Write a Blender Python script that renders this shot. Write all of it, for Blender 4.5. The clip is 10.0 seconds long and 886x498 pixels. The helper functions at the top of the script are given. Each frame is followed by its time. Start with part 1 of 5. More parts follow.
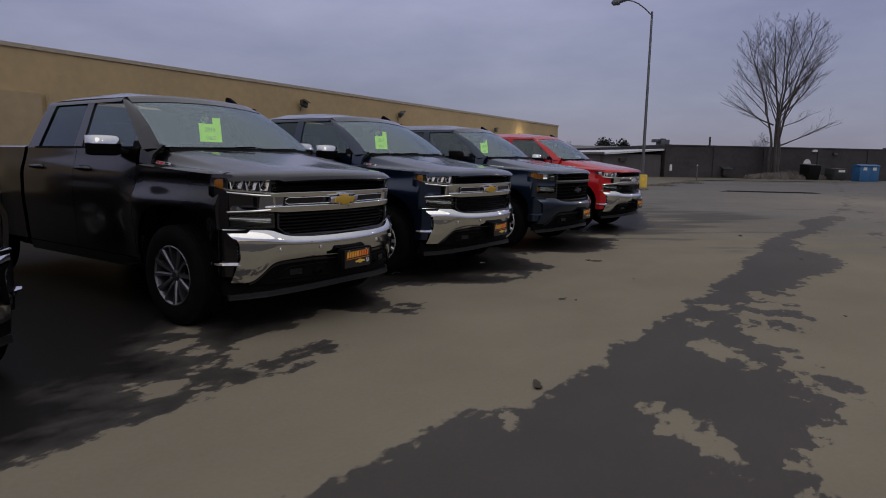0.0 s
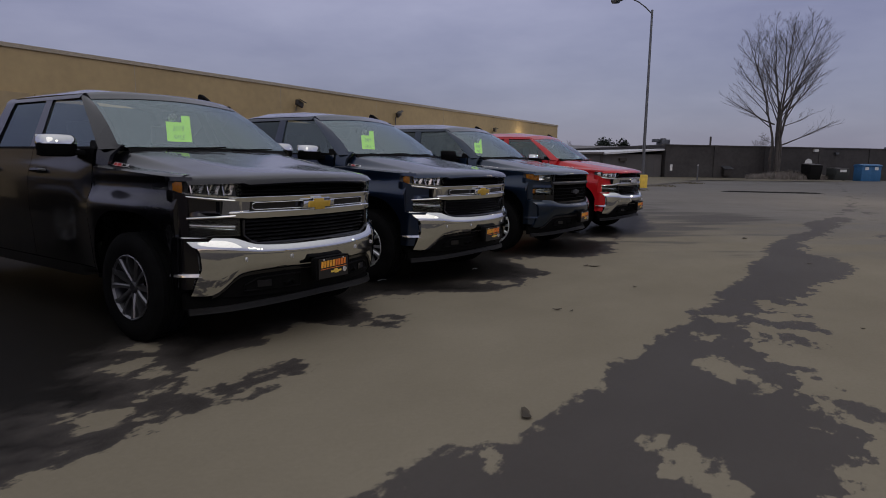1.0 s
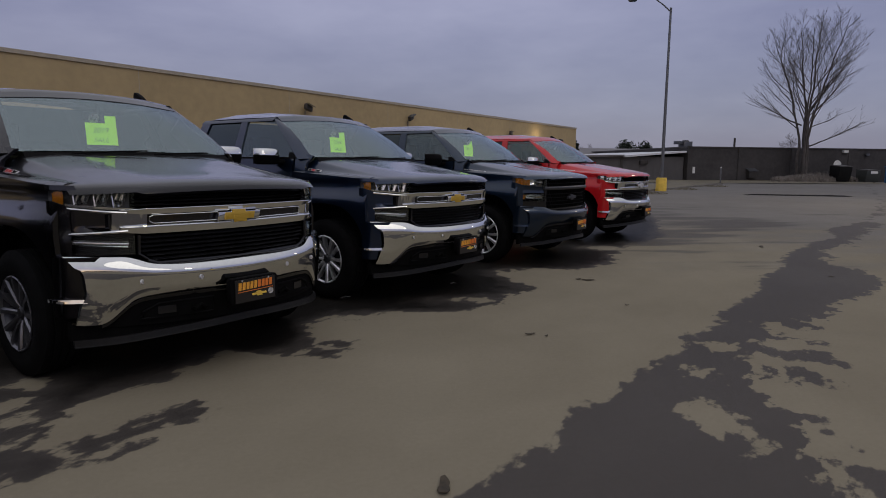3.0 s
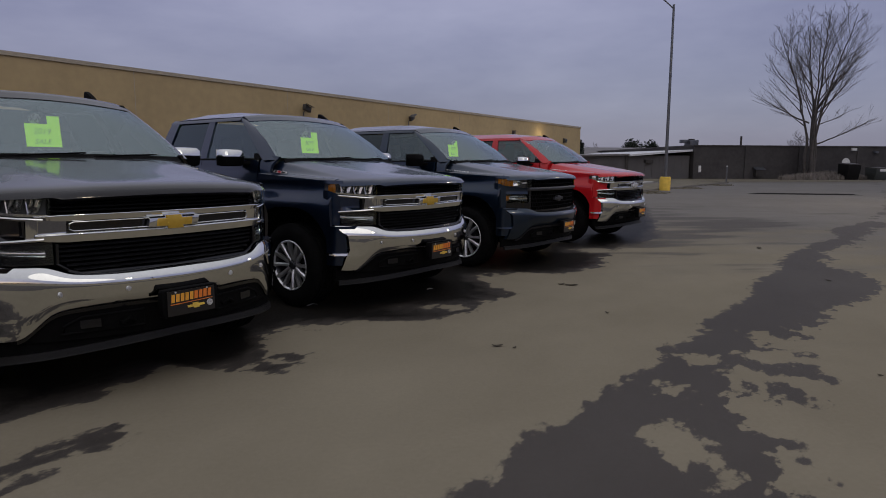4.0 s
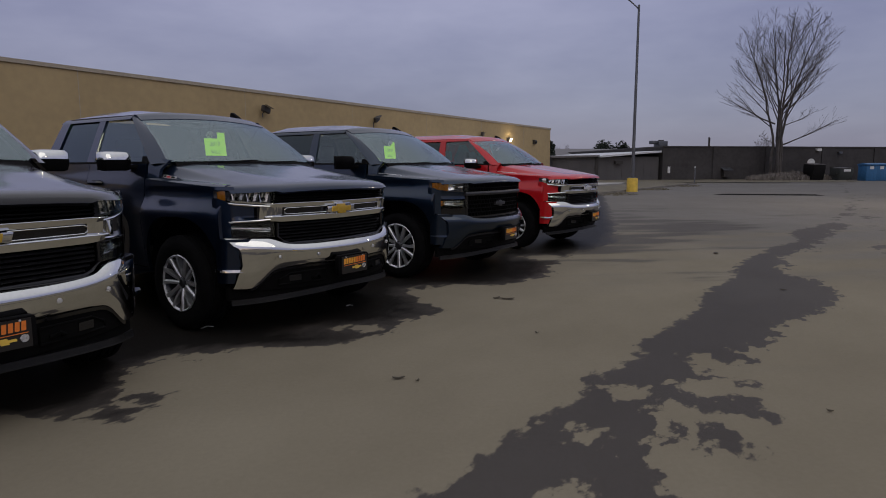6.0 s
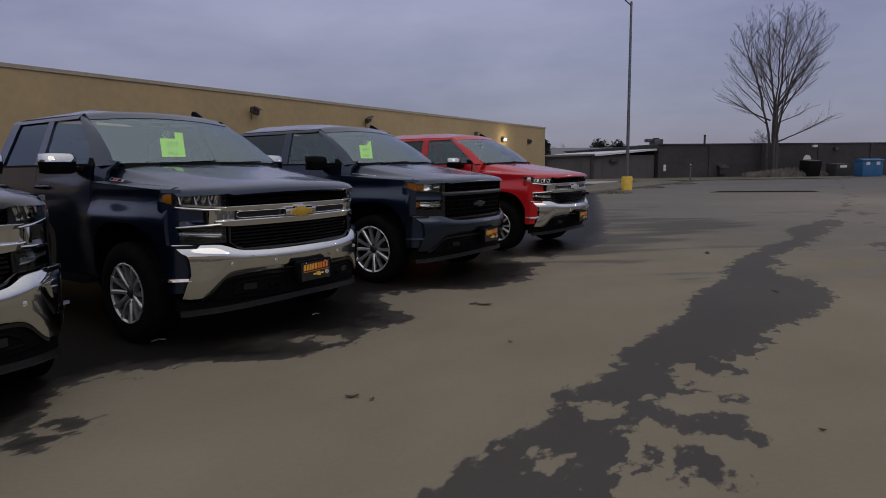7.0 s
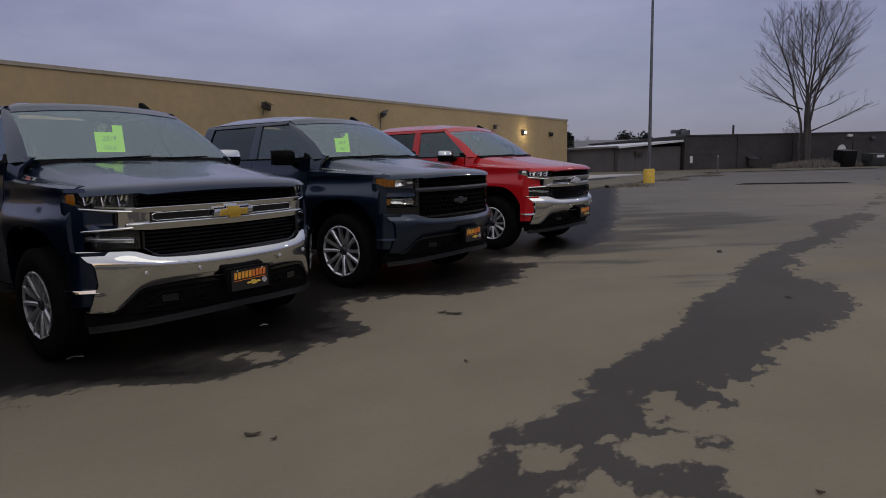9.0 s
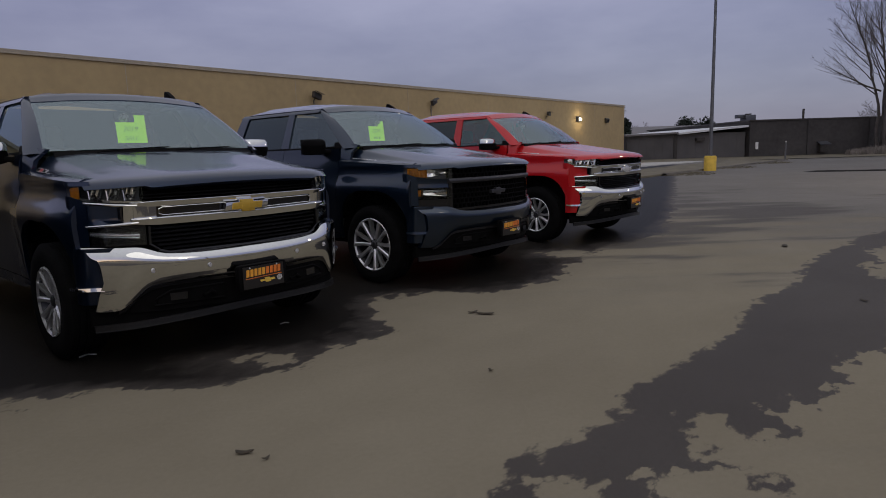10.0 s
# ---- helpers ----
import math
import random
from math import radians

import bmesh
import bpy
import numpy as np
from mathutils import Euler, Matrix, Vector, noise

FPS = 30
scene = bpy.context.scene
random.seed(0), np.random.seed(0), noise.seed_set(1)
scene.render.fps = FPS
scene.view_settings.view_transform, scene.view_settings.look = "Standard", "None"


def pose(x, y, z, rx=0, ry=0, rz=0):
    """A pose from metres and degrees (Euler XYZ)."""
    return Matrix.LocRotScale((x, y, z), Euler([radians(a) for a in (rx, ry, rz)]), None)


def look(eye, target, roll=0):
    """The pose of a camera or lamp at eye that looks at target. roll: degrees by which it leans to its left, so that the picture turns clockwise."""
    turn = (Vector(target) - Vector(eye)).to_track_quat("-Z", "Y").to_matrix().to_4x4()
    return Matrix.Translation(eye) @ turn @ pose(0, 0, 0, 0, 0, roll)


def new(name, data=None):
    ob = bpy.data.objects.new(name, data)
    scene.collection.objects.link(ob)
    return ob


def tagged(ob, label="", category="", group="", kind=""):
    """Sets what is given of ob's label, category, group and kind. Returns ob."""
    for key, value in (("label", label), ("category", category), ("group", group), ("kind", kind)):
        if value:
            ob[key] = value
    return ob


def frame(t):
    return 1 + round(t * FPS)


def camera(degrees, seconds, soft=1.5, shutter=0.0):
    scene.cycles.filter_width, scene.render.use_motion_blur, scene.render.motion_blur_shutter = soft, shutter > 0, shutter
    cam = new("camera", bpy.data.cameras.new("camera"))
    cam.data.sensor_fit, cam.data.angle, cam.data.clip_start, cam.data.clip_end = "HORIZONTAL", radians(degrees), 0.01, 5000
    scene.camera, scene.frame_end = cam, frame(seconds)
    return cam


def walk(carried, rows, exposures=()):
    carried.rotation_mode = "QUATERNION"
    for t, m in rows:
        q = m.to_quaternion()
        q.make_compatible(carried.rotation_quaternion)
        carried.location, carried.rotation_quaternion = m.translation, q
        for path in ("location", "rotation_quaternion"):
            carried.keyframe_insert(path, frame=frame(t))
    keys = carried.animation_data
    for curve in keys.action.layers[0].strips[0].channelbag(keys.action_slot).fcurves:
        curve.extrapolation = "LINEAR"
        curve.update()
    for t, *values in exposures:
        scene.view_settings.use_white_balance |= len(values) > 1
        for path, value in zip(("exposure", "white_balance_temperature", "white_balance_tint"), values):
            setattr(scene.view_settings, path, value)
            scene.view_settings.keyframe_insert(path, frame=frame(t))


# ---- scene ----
cam = camera(70.4, 10.0, soft=0.95)
PATH = [
    (0, (-0.363, 0.274, 1.371), (-0.026, 2.226, 1.092), 1.0),
    (0.5, (-0.268, 0.5, 1.378), (0.071, 2.452, 1.099), 1.0),
    (1, (-0.16, 0.681, 1.377), (0.176, 2.633, 1.099), 0.9),
    (1.5, (0.027, 0.865, 1.387), (0.337, 2.822, 1.115), 0.9),
    (2, (0.154, 1.017, 1.38), (0.436, 2.978, 1.104), 0.8),
    (2.5, (0.309, 1.186, 1.38), (0.586, 3.148, 1.112), 0.7),
    (4, (0.9, 1.591, 1.387), (1.142, 3.558, 1.121), 0.2),
    (4.5, (1.043, 1.771, 1.394), (1.339, 3.732, 1.133), 0.3),
    (5, (1.175, 1.899, 1.383), (1.486, 3.858, 1.123), -0.0),
    (5.5, (1.38, 2.024, 1.405), (1.692, 3.983, 1.144), 0.1),
    (7, (1.853, 2.492, 1.379), (2.175, 4.449, 1.121), -0.7),
    (7.5, (2.076, 2.596, 1.388), (2.364, 4.558, 1.128), -0.7),
    (8, (2.211, 2.711, 1.368), (2.471, 4.676, 1.101), -0.9),
    (8.5, (2.366, 2.883, 1.377), (2.615, 4.849, 1.106), -1.0),
    (9, (2.511, 3.063, 1.358), (2.749, 5.03, 1.084), -1.3),
    (9.5, (2.684, 3.239, 1.363), (2.842, 5.213, 1.081), -1.4),
    (10, (2.75, 3.429, 1.358), (2.816, 5.405, 1.052), -1.7),
]
walk(cam, [(t, look(eye, target, roll)) for t, eye, target, roll in PATH])

# ---- daylight: overcast dusk ----
world = bpy.data.worlds.new("world")
scene.world = world
world.use_nodes = True


def build_world():
    nt = world.node_tree
    nt.nodes.clear()
    N, L = nt.nodes.new, nt.links.new
    out = N("ShaderNodeOutputWorld")
    sky = N("ShaderNodeTexSky")
    sky.sky_type, sky.sun_disc = "NISHITA", False
    sky.sun_elevation, sky.sun_rotation = radians(12), radians(200)
    b1 = N("ShaderNodeBackground")
    b1.inputs["Strength"].default_value = 0.012
    L(sky.outputs[0], b1.inputs["Color"])
    # cloud cover: brighter overhead than at the horizon, soft flat bands
    co = N("ShaderNodeTexCoord")
    mp = N("ShaderNodeMapping")
    mp.inputs["Scale"].default_value = (1.6, 1.6, 5.0)
    L(co.outputs["Generated"], mp.inputs["Vector"])
    nz = N("ShaderNodeTexNoise")
    nz.inputs["Scale"].default_value, nz.inputs["Detail"].default_value = 1.5, 5.0
    nz.inputs["Roughness"].default_value = 0.55
    L(mp.outputs[0], nz.inputs["Vector"])
    ramp = N("ShaderNodeValToRGB")
    ramp.color_ramp.elements[0].position, ramp.color_ramp.elements[1].position = 0.3, 0.72
    ramp.color_ramp.elements[0].color = (0.160, 0.162, 0.266, 1)
    ramp.color_ramp.elements[1].color = (0.264, 0.264, 0.377, 1)
    L(nz.outputs["Fac"], ramp.inputs[0])
    sep = N("ShaderNodeSeparateXYZ")
    L(co.outputs["Generated"], sep.inputs[0])
    up = N("ShaderNodeMapRange")
    up.inputs["From Min"].default_value, up.inputs["From Max"].default_value = 0.0, 1.0
    up.inputs["To Min"].default_value, up.inputs["To Max"].default_value = 0.84, SKY_ZENITH
    L(sep.outputs["Z"], up.inputs["Value"])
    lift = N("ShaderNodeMapRange")
    lift.inputs["From Min"].default_value, lift.inputs["From Max"].default_value = 0.30, 0.65
    L(sep.outputs["Z"], lift.inputs["Value"])
    tint = N("ShaderNodeMix")
    tint.data_type = "RGBA"
    L(lift.outputs[0], tint.inputs["Factor"])
    L(ramp.outputs[0], tint.inputs["A"])
    tint.inputs["B"].default_value = (0.245, 0.245, 0.270, 1)
    b2 = N("ShaderNodeBackground")
    L(tint.outputs["Result"], b2.inputs["Color"])
    L(up.outputs[0], b2.inputs["Strength"])
    add = N("ShaderNodeAddShader")
    L(b1.outputs[0], add.inputs[0])
    L(b2.outputs[0], add.inputs[1])
    L(add.outputs[0], out.inputs["Surface"])


SKY_ZENITH = 2.6
build_world()
sun = new("sun", bpy.data.lights.new("sun", "SUN"))
sun.data.energy, sun.data.angle, sun.data.color = 0.25, radians(40), (1.0, 0.93, 0.84)
sun.matrix_world = look((6, -18, 20), (0, 0, 0))


# ---- materials ----
def material(name):
    m = bpy.data.materials.new(name)
    m.use_nodes = True
    return m, m.node_tree.nodes, m.node_tree.links.new, m.node_tree.nodes["Principled BSDF"]


def ramp_node(N, stops):
    r = N.new("ShaderNodeValToRGB")
    e = r.color_ramp.elements
    while len(e) < len(stops):
        e.new(0.5)
    for el, (p, c) in zip(e, stops):
        el.position, el.color = p, (*c, 1) if len(c) == 3 else c
    return r


def noise_node(N, L, vec, scale, detail=4.0, rough=0.5):
    n = N.new("ShaderNodeTexNoise")
    n.inputs["Scale"].default_value, n.inputs["Detail"].default_value, n.inputs["Roughness"].default_value = scale, detail, rough
    if vec is not None:
        L(vec, n.inputs["Vector"])
    return n


def plain(name, color, rough=0.5, metal=0.0, spread=0.15, scale=6.0, bump=0.0, bump_scale=60.0, coat=0.0, fine=40.0, shine=0.5):
    """A surface with two scales of colour change, uneven gloss and fine relief."""
    m, N, L, b = material(name)
    co = N.new("ShaderNodeTexCoord").outputs["Object"]
    n1, n2 = noise_node(N, L, co, scale, 3), noise_node(N, L, co, fine, 3)
    mix = N.new("ShaderNodeMath")
    mix.operation = "ADD"
    h = N.new("ShaderNodeMath")
    h.operation, h.inputs[1].default_value = "MULTIPLY", 0.5
    L(n1.outputs["Fac"], mix.inputs[0])
    L(n2.outputs["Fac"], mix.inputs[1])
    L(mix.outputs[0], h.inputs[0])
    lo = tuple(c * (1 - spread) for c in color)
    hi = tuple(min(1, c * (1 + spread)) for c in color)
    r = ramp_node(N, [(0.35, lo), (0.65, hi)])
    L(h.outputs[0], r.inputs[0])
    L(r.outputs[0], b.inputs["Base Color"])
    rr = N.new("ShaderNodeMapRange")
    rr.inputs["To Min"].default_value, rr.inputs["To Max"].default_value = max(0.01, rough * 0.8), min(1, rough * 1.2)
    L(n2.outputs["Fac"], rr.inputs["Value"])
    L(rr.outputs[0], b.inputs["Roughness"])
    b.inputs["Metallic"].default_value = metal
    b.inputs["Specular IOR Level"].default_value = shine
    b.inputs["Coat Weight"].default_value = coat
    b.inputs["Coat Roughness"].default_value = 0.04
    if bump:
        n3 = noise_node(N, L, co, bump_scale, 4)
        bp = N.new("ShaderNodeBump")
        bp.inputs["Strength"].default_value, bp.inputs["Distance"].default_value = bump, 0.01
        L(n3.outputs["Fac"], bp.inputs["Height"])
        L(bp.outputs[0], b.inputs["Normal"])
    return m


def paint(name, color, flake, road_film=0.25):
    """Metallic car paint under clear coat with a thin road film."""
    m, N, L, b = material(name)
    co = N.new("ShaderNodeTexCoord").outputs["Object"]
    film = noise_node(N, L, co, 2.2, 6, 0.6)
    r = ramp_node(N, [(0.4, color), (0.75, tuple(c + road_film * 0.012 for c in color))])
    L(film.outputs["Fac"], r.inputs[0])
    L(r.outputs[0], b.inputs["Base Color"])
    b.inputs["Metallic"].default_value = flake
    rr = N.new("ShaderNodeMapRange")
    rr.inputs["To Min"].default_value, rr.inputs["To Max"].default_value = 0.30, 0.45
    L(film.outputs["Fac"], rr.inputs["Value"])
    L(rr.outputs[0], b.inputs["Roughness"])
    b.inputs["Coat Weight"].default_value = 1.0
    b.inputs["Coat IOR"].default_value = 1.5
    b.inputs["Specular IOR Level"].default_value = 0.04
    cr = N.new("ShaderNodeMapRange")
    cr.inputs["To Min"].default_value, cr.inputs["To Max"].default_value = 0.05, 0.12
    L(film.outputs["Fac"], cr.inputs["Value"])
    L(cr.outputs[0], b.inputs["Coat Roughness"])
    return m


def pane(name, tint, gloss_rough=0.02, ior=1.52, film=0.0):
    """Window glass: tinted see-through with a sheen that grows at grazing view."""
    m, N, L, b = material(name)
    N.remove(b)
    out = N["Material Output"]
    tr = N.new("ShaderNodeBsdfTransparent")
    tr.inputs["Color"].default_value = (*tint, 1)
    gl = N.new("ShaderNodeBsdfGlossy")
    gl.inputs["Roughness"].default_value = gloss_rough
    gl.inputs["Color"].default_value = (0.82, 0.97, 1.0, 1)
    fr = N.new("ShaderNodeFresnel")
    fr.inputs["IOR"].default_value = ior
    mx = N.new("ShaderNodeMixShader")
    L(fr.outputs[0], mx.inputs[0])
    L(tr.outputs[0], mx.inputs[1])
    L(gl.outputs[0], mx.inputs[2])
    if film:
        # thin, uneven bluish diffuse film that lightens the glass
        film_bsdf = N.new("ShaderNodeBsdfDiffuse")
        film_bsdf.inputs["Color"].default_value = (0.42, 0.50, 0.56, 1)
        co = N.new("ShaderNodeTexCoord").outputs["Object"]
        nz = noise_node(N, L, co, 3.0, 5, 0.6)
        amount = N.new("ShaderNodeMapRange")
        amount.inputs["To Min"].default_value, amount.inputs["To Max"].default_value = film * 0.5, film * 1.5
        L(nz.outputs["Fac"], amount.inputs["Value"])
        over = N.new("ShaderNodeMixShader")
        L(amount.outputs[0], over.inputs[0])
        L(mx.outputs[0], over.inputs[1])
        L(film_bsdf.outputs[0], over.inputs[2])
        mx = over
    L(mx.outputs[0], out.inputs["Surface"])
    return m


def glowing(name, color, strength):
    m, N, L, b = material(name)
    b.inputs["Base Color"].default_value = (*color, 1)
    b.inputs["Emission Color"].default_value = (*color, 1)
    b.inputs["Emission Strength"].default_value = strength
    return m


CLEAR, _n, _l, _b = material("clear_glass")
_n.remove(_b)
_l(_n.new("ShaderNodeBsdfTransparent").outputs[0], _n["Material Output"].inputs["Surface"])
CHROME = plain("chrome", (0.71, 0.715, 0.70), 0.04, 1.0, 0.04, 3.0)
BLACK_PLASTIC = plain("black_plastic", (0.0035, 0.0034, 0.0036), 0.65, 0, 0.3, 8.0, 0.25, 180.0, shine=0.06)
GLOSS_BLACK = plain("gloss_black", (0.008, 0.008, 0.009), 0.12, 0, 0.2)
AIR_DAM = plain("scuffed_plastic", (0.008, 0.008, 0.0082), 0.45, 0, 0.35, 5.0, 0.25, 120.0, shine=0.25)
RUBBER = plain("tyre_rubber", (0.0055, 0.0055, 0.0058), 0.9, 0, 0.35, 9.0, 0.4, 120.0, shine=0.08)
ALLOY = plain("machined_alloy", (0.78, 0.78, 0.79), 0.42, 0.85, 0.08, 6.0)
GREY_ALLOY = plain("grey_alloy", (0.20, 0.20, 0.215), 0.35, 0.85, 0.1, 6.0)
DARK_ALLOY = plain("dark_alloy", (0.05, 0.05, 0.055), 0.4, 0.6, 0.2)
UNDER = plain("underbody", (0.004, 0.004, 0.004), 0.85, 0, 0.4, shine=0.05)
CABIN = plain("cabin_trim", (0.06, 0.06, 0.062), 0.7, 0, 0.25, 5.0, 0.2, 90.0)
SEAT = plain("seat_cloth", (0.075, 0.075, 0.08), 0.9, 0, 0.25, 5.0, 0.3, 200.0)
WINDSHIELD = pane("windshield_glass", (0.92, 0.96, 0.94), 0.02, 2.75, 0.02)
SIDE_GLASS = pane("side_glass", (0.50, 0.56, 0.54), 0.02, 1.9, 0.02)
DARK_GLASS = pane("privacy_glass", (0.09, 0.1, 0.1), 0.02, 1.6)
LENS = pane("lamp_lens", (0.9, 0.9, 0.9), 0.02, 1.5)
LAMP_METAL = plain("lamp_reflector", (0.88, 0.88, 0.86), 0.13, 0.9, 0.1, 30.0)
AMBER = plain("amber_lens", (0.62, 0.24, 0.012), 0.15, 0, 0.15)
GOLD = plain("gold_emblem", (0.62, 0.40, 0.06), 0.25, 0.5, 0.1)
PAPER = plain("green_paper_glow", (0.62, 1.0, 0.03), 0.7, 0, 0.06, 9.0)
# the day-glow paper is no lamp: added green emission brightens it
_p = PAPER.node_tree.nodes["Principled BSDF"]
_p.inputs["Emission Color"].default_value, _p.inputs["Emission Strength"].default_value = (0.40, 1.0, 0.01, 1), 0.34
INK = plain("marker_ink", (0.22, 0.50, 0.02), 0.8)
PLATE_BLACK = plain("plate_black", (0.015, 0.013, 0.012), 0.35)
PLATE_ORANGE = plain("plate_orange", (0.75, 0.20, 0.03), 0.4)
PLATE_AMBER = plain("plate_amber", (0.80, 0.36, 0.04), 0.4)
PLATE_YELLOW = plain("plate_yellow", (0.75, 0.5, 0.08), 0.4)
SILVER = plain("silver_letters", (0.66, 0.66, 0.67), 0.28, 0.6, 0.1)
RED_LETTER = plain("red_letters", (0.5, 0.03, 0.03), 0.3)
P_BLACK = paint("black_paint", (0.0070, 0.0062, 0.0082), 0.85)
P_NAVY = paint("navy_paint", (0.0090, 0.0195, 0.0460), 0.85)
P_BLUE = paint("slate_blue_paint", (0.0105, 0.0225, 0.0440), 0.85)
P_RED = paint("red_paint", (0.47, 0.010, 0.014), 0.0, 0.1)


# ---- geometry helpers ----
class Geo:
    def __init__(self):
        self.v, self.f = [], []

    def quads(self, rows, flip=False, closed=False):
        """A sheet through rows of points."""
        base, nu, nv = len(self.v), len(rows), len(rows[0])
        for r in rows:
            self.v.extend(tuple(p) for p in r)
        for i in range(nu - 1):
            for j in range(nv if closed else nv - 1):
                k = (j + 1) % nv
                q = (base + i * nv + j, base + (i + 1) * nv + j, base + (i + 1) * nv + k, base + i * nv + k)
                self.f.append(q[::-1] if flip else q)
        return self

    def slab(self, rows, shift):
        """A sheet with thickness: rows of points and the way to its back face."""
        s = Vector(shift)
        back = [[Vector(p) + s for p in r] for r in rows]
        self.quads(rows)
        self.quads(back, flip=True)
        for a, b in ((rows[0], back[0]), (back[-1], rows[-1])):
            self.quads([b, a])
        self.quads([[r[0] for r in rows], [r[0] for r in back]])
        self.quads([[r[-1] for r in back], [r[-1] for r in rows]])
        return self

    def box(self, x0, x1, y0, y1, z0, z1, m=None):
        base = len(self.v)
        for x, y, z in ((x0, y0, z0), (x1, y0, z0), (x1, y1, z0), (x0, y1, z0), (x0, y0, z1), (x1, y0, z1), (x1, y1, z1), (x0, y1, z1)):
            p = Vector((x, y, z))
            self.v.append(tuple(m @ p if m else p))
        for q in ((0, 3, 2, 1), (4, 5, 6, 7), (0, 1, 5, 4), (1, 2, 6, 5), (2, 3, 7, 6), (3, 0, 4, 7)):
            self.f.append(tuple(base + i for i in q))
        return self

    def prism(self, poly, lo, hi, axes="xz"):
        """An upright slice of an outline: poly in two axes, from lo to hi along the third."""
        base, n = len(self.v), len(poly)
        for w in (lo, hi):
            for a, b in poly:
                self.v.append({"xz": (a, w, b), "yz": (w, a, b), "xy": (a, b, w)}[axes])
        self.f.append(tuple(base + i for i in range(n)))
        self.f.append(tuple(base + n + i for i in reversed(range(n))))
        for i in range(n):
            j = (i + 1) % n
            self.f.append((base + j, base + i, base + n + i, base + n + j))
        return self

    def turn(self, profile, n=40, m=None):
        """A turned body about the y axis: profile of (radius, y)."""
        rows = []
        for r, y in profile:
            row = []
            for i in range(n):
                a = 2 * math.pi * i / n
                p = Vector((r * math.cos(a), y, r * math.sin(a)))
                row.append(m @ p if m else p)
            rows.append(row)
        return self.quads(rows, closed=True)

    def tube(self, pts, radii, n=8, cap=True):
        rows = []
        pts = [Vector(p) for p in pts]
        for i, p in enumerate(pts):
            d = (pts[min(i + 1, len(pts) - 1)] - pts[max(i - 1, 0)]).normalized()
            s = d.cross(Vector((0, 0, 1)) if abs(d.z) < 0.9 else Vector((1, 0, 0))).normalized()
            t = d.cross(s)
            r = radii[i] if isinstance(radii, (list, tuple)) else radii
            rows.append([p + r * (math.cos(2 * math.pi * k / n) * s + math.sin(2 * math.pi * k / n) * t) for k in range(n)])
        base = len(self.v)
        self.quads(rows, closed=True)
        if cap:
            self.f.append(tuple(base + k for k in reversed(range(n))))
            e = base + (len(pts) - 1) * n
            self.f.append(tuple(e + k for k in range(n)))
        return self

    def mirrored(self):
        """Adds the other half across the middle plane y = 0."""
        n = len(self.v)
        self.v += [(x, -y, z) for x, y, z in self.v]
        self.f += [tuple(n + i for i in reversed(q)) for q in self.f]
        return self

    def flipped(self):
        """The same shape on the other side of y = 0."""
        g = Geo()
        g.v = [(x, -y, z) for x, y, z in self.v]
        g.f = [tuple(reversed(q)) for q in self.f]
        return g


def geo_flip(geo, glass):
    """Whether a side pane lies on the left flank."""
    return glass[1] != 0 and sum(v[1] for v in geo.v) > 0


def part(name, geo, mat, parent=None, label="", smooth=35, weld=True, bevel=0.0, glass=None):
    me = bpy.data.meshes.new(name)
    bm = bmesh.new()
    vs = [bm.verts.new(p) for p in geo.v]
    for q in geo.f:
        if len(set(q)) > 2:
            try:
                bm.faces.new([vs[i] for i in q])
            except ValueError:
                pass
    if weld:
        bmesh.ops.remove_doubles(bm, verts=bm.verts, dist=0.0004)
    if bevel:
        sharp = [e for e in bm.edges if len(e.link_faces) == 2 and e.calc_face_angle(0) > 0.6]
        bmesh.ops.bevel(bm, geom=sharp, offset=bevel, segments=2, affect="EDGES", profile=0.6)
    bmesh.ops.recalc_face_normals(bm, faces=bm.faces)
    if glass:
        # the sheen sits on the outer face alone
        bm.normal_update()
        side = Vector(glass) if not geo_flip(geo, glass) else Vector((glass[0], -glass[1], glass[2]))
        for f in bm.faces:
            f.material_index = 0 if f.normal.dot(side) > 0.15 else 1
    bm.to_mesh(me)
    bm.free()
    if smooth:
        me.polygons.foreach_set("use_smooth", [True] * len(me.polygons))
        me.set_sharp_from_angle(angle=radians(smooth))
    me.materials.append(mat)
    if glass:
        me.materials.append(CLEAR)
    ob = new(name, me)
    if parent is not None:
        ob.parent = parent
    if label:
        ob["label"] = label
    return ob


def lerp(a, b, t):
    return a + (b - a) * t


def steps(a, b, n):
    return [a + (b - a) * i / (n - 1) for i in range(n)]


def curve(x, pts):
    """Height of a smooth line through (x, value) points in rising x."""
    if x <= pts[0][0]:
        return pts[0][1]
    for (x0, v0), (x1, v1) in zip(pts, pts[1:]):
        if x <= x1:
            return lerp(v0, v1, (x - x0) / (x1 - x0))
    return pts[-1][1]


def bend(x, pts):
    """A smooth line through (x, value) points, with no kinks."""
    if x <= pts[0][0]:
        return pts[0][1]
    if x >= pts[-1][0]:
        return pts[-1][1]
    i = max(k for k in range(len(pts) - 1) if pts[k][0] <= x)
    (x0, v0), (x1, v1) = pts[i], pts[i + 1]
    h = x1 - x0
    s = (v1 - v0) / h
    s0 = (v0 - pts[i - 1][1]) / (x0 - pts[i - 1][0]) if i else s
    s1 = (pts[i + 2][1] - v1) / (pts[i + 2][0] - x1) if i + 2 < len(pts) else s
    m0, m1 = (s + s0) / 2, (s + s1) / 2
    t = (x - x0) / h
    return v0 * (1 + 2 * t) * (1 - t) ** 2 + h * m0 * t * (1 - t) ** 2 + v1 * t * t * (3 - 2 * t) + h * m1 * t * t * (t - 1)


# ---- ground ----
ROW = radians(49.5)
COS, SIN = math.cos(ROW), math.sin(ROW)


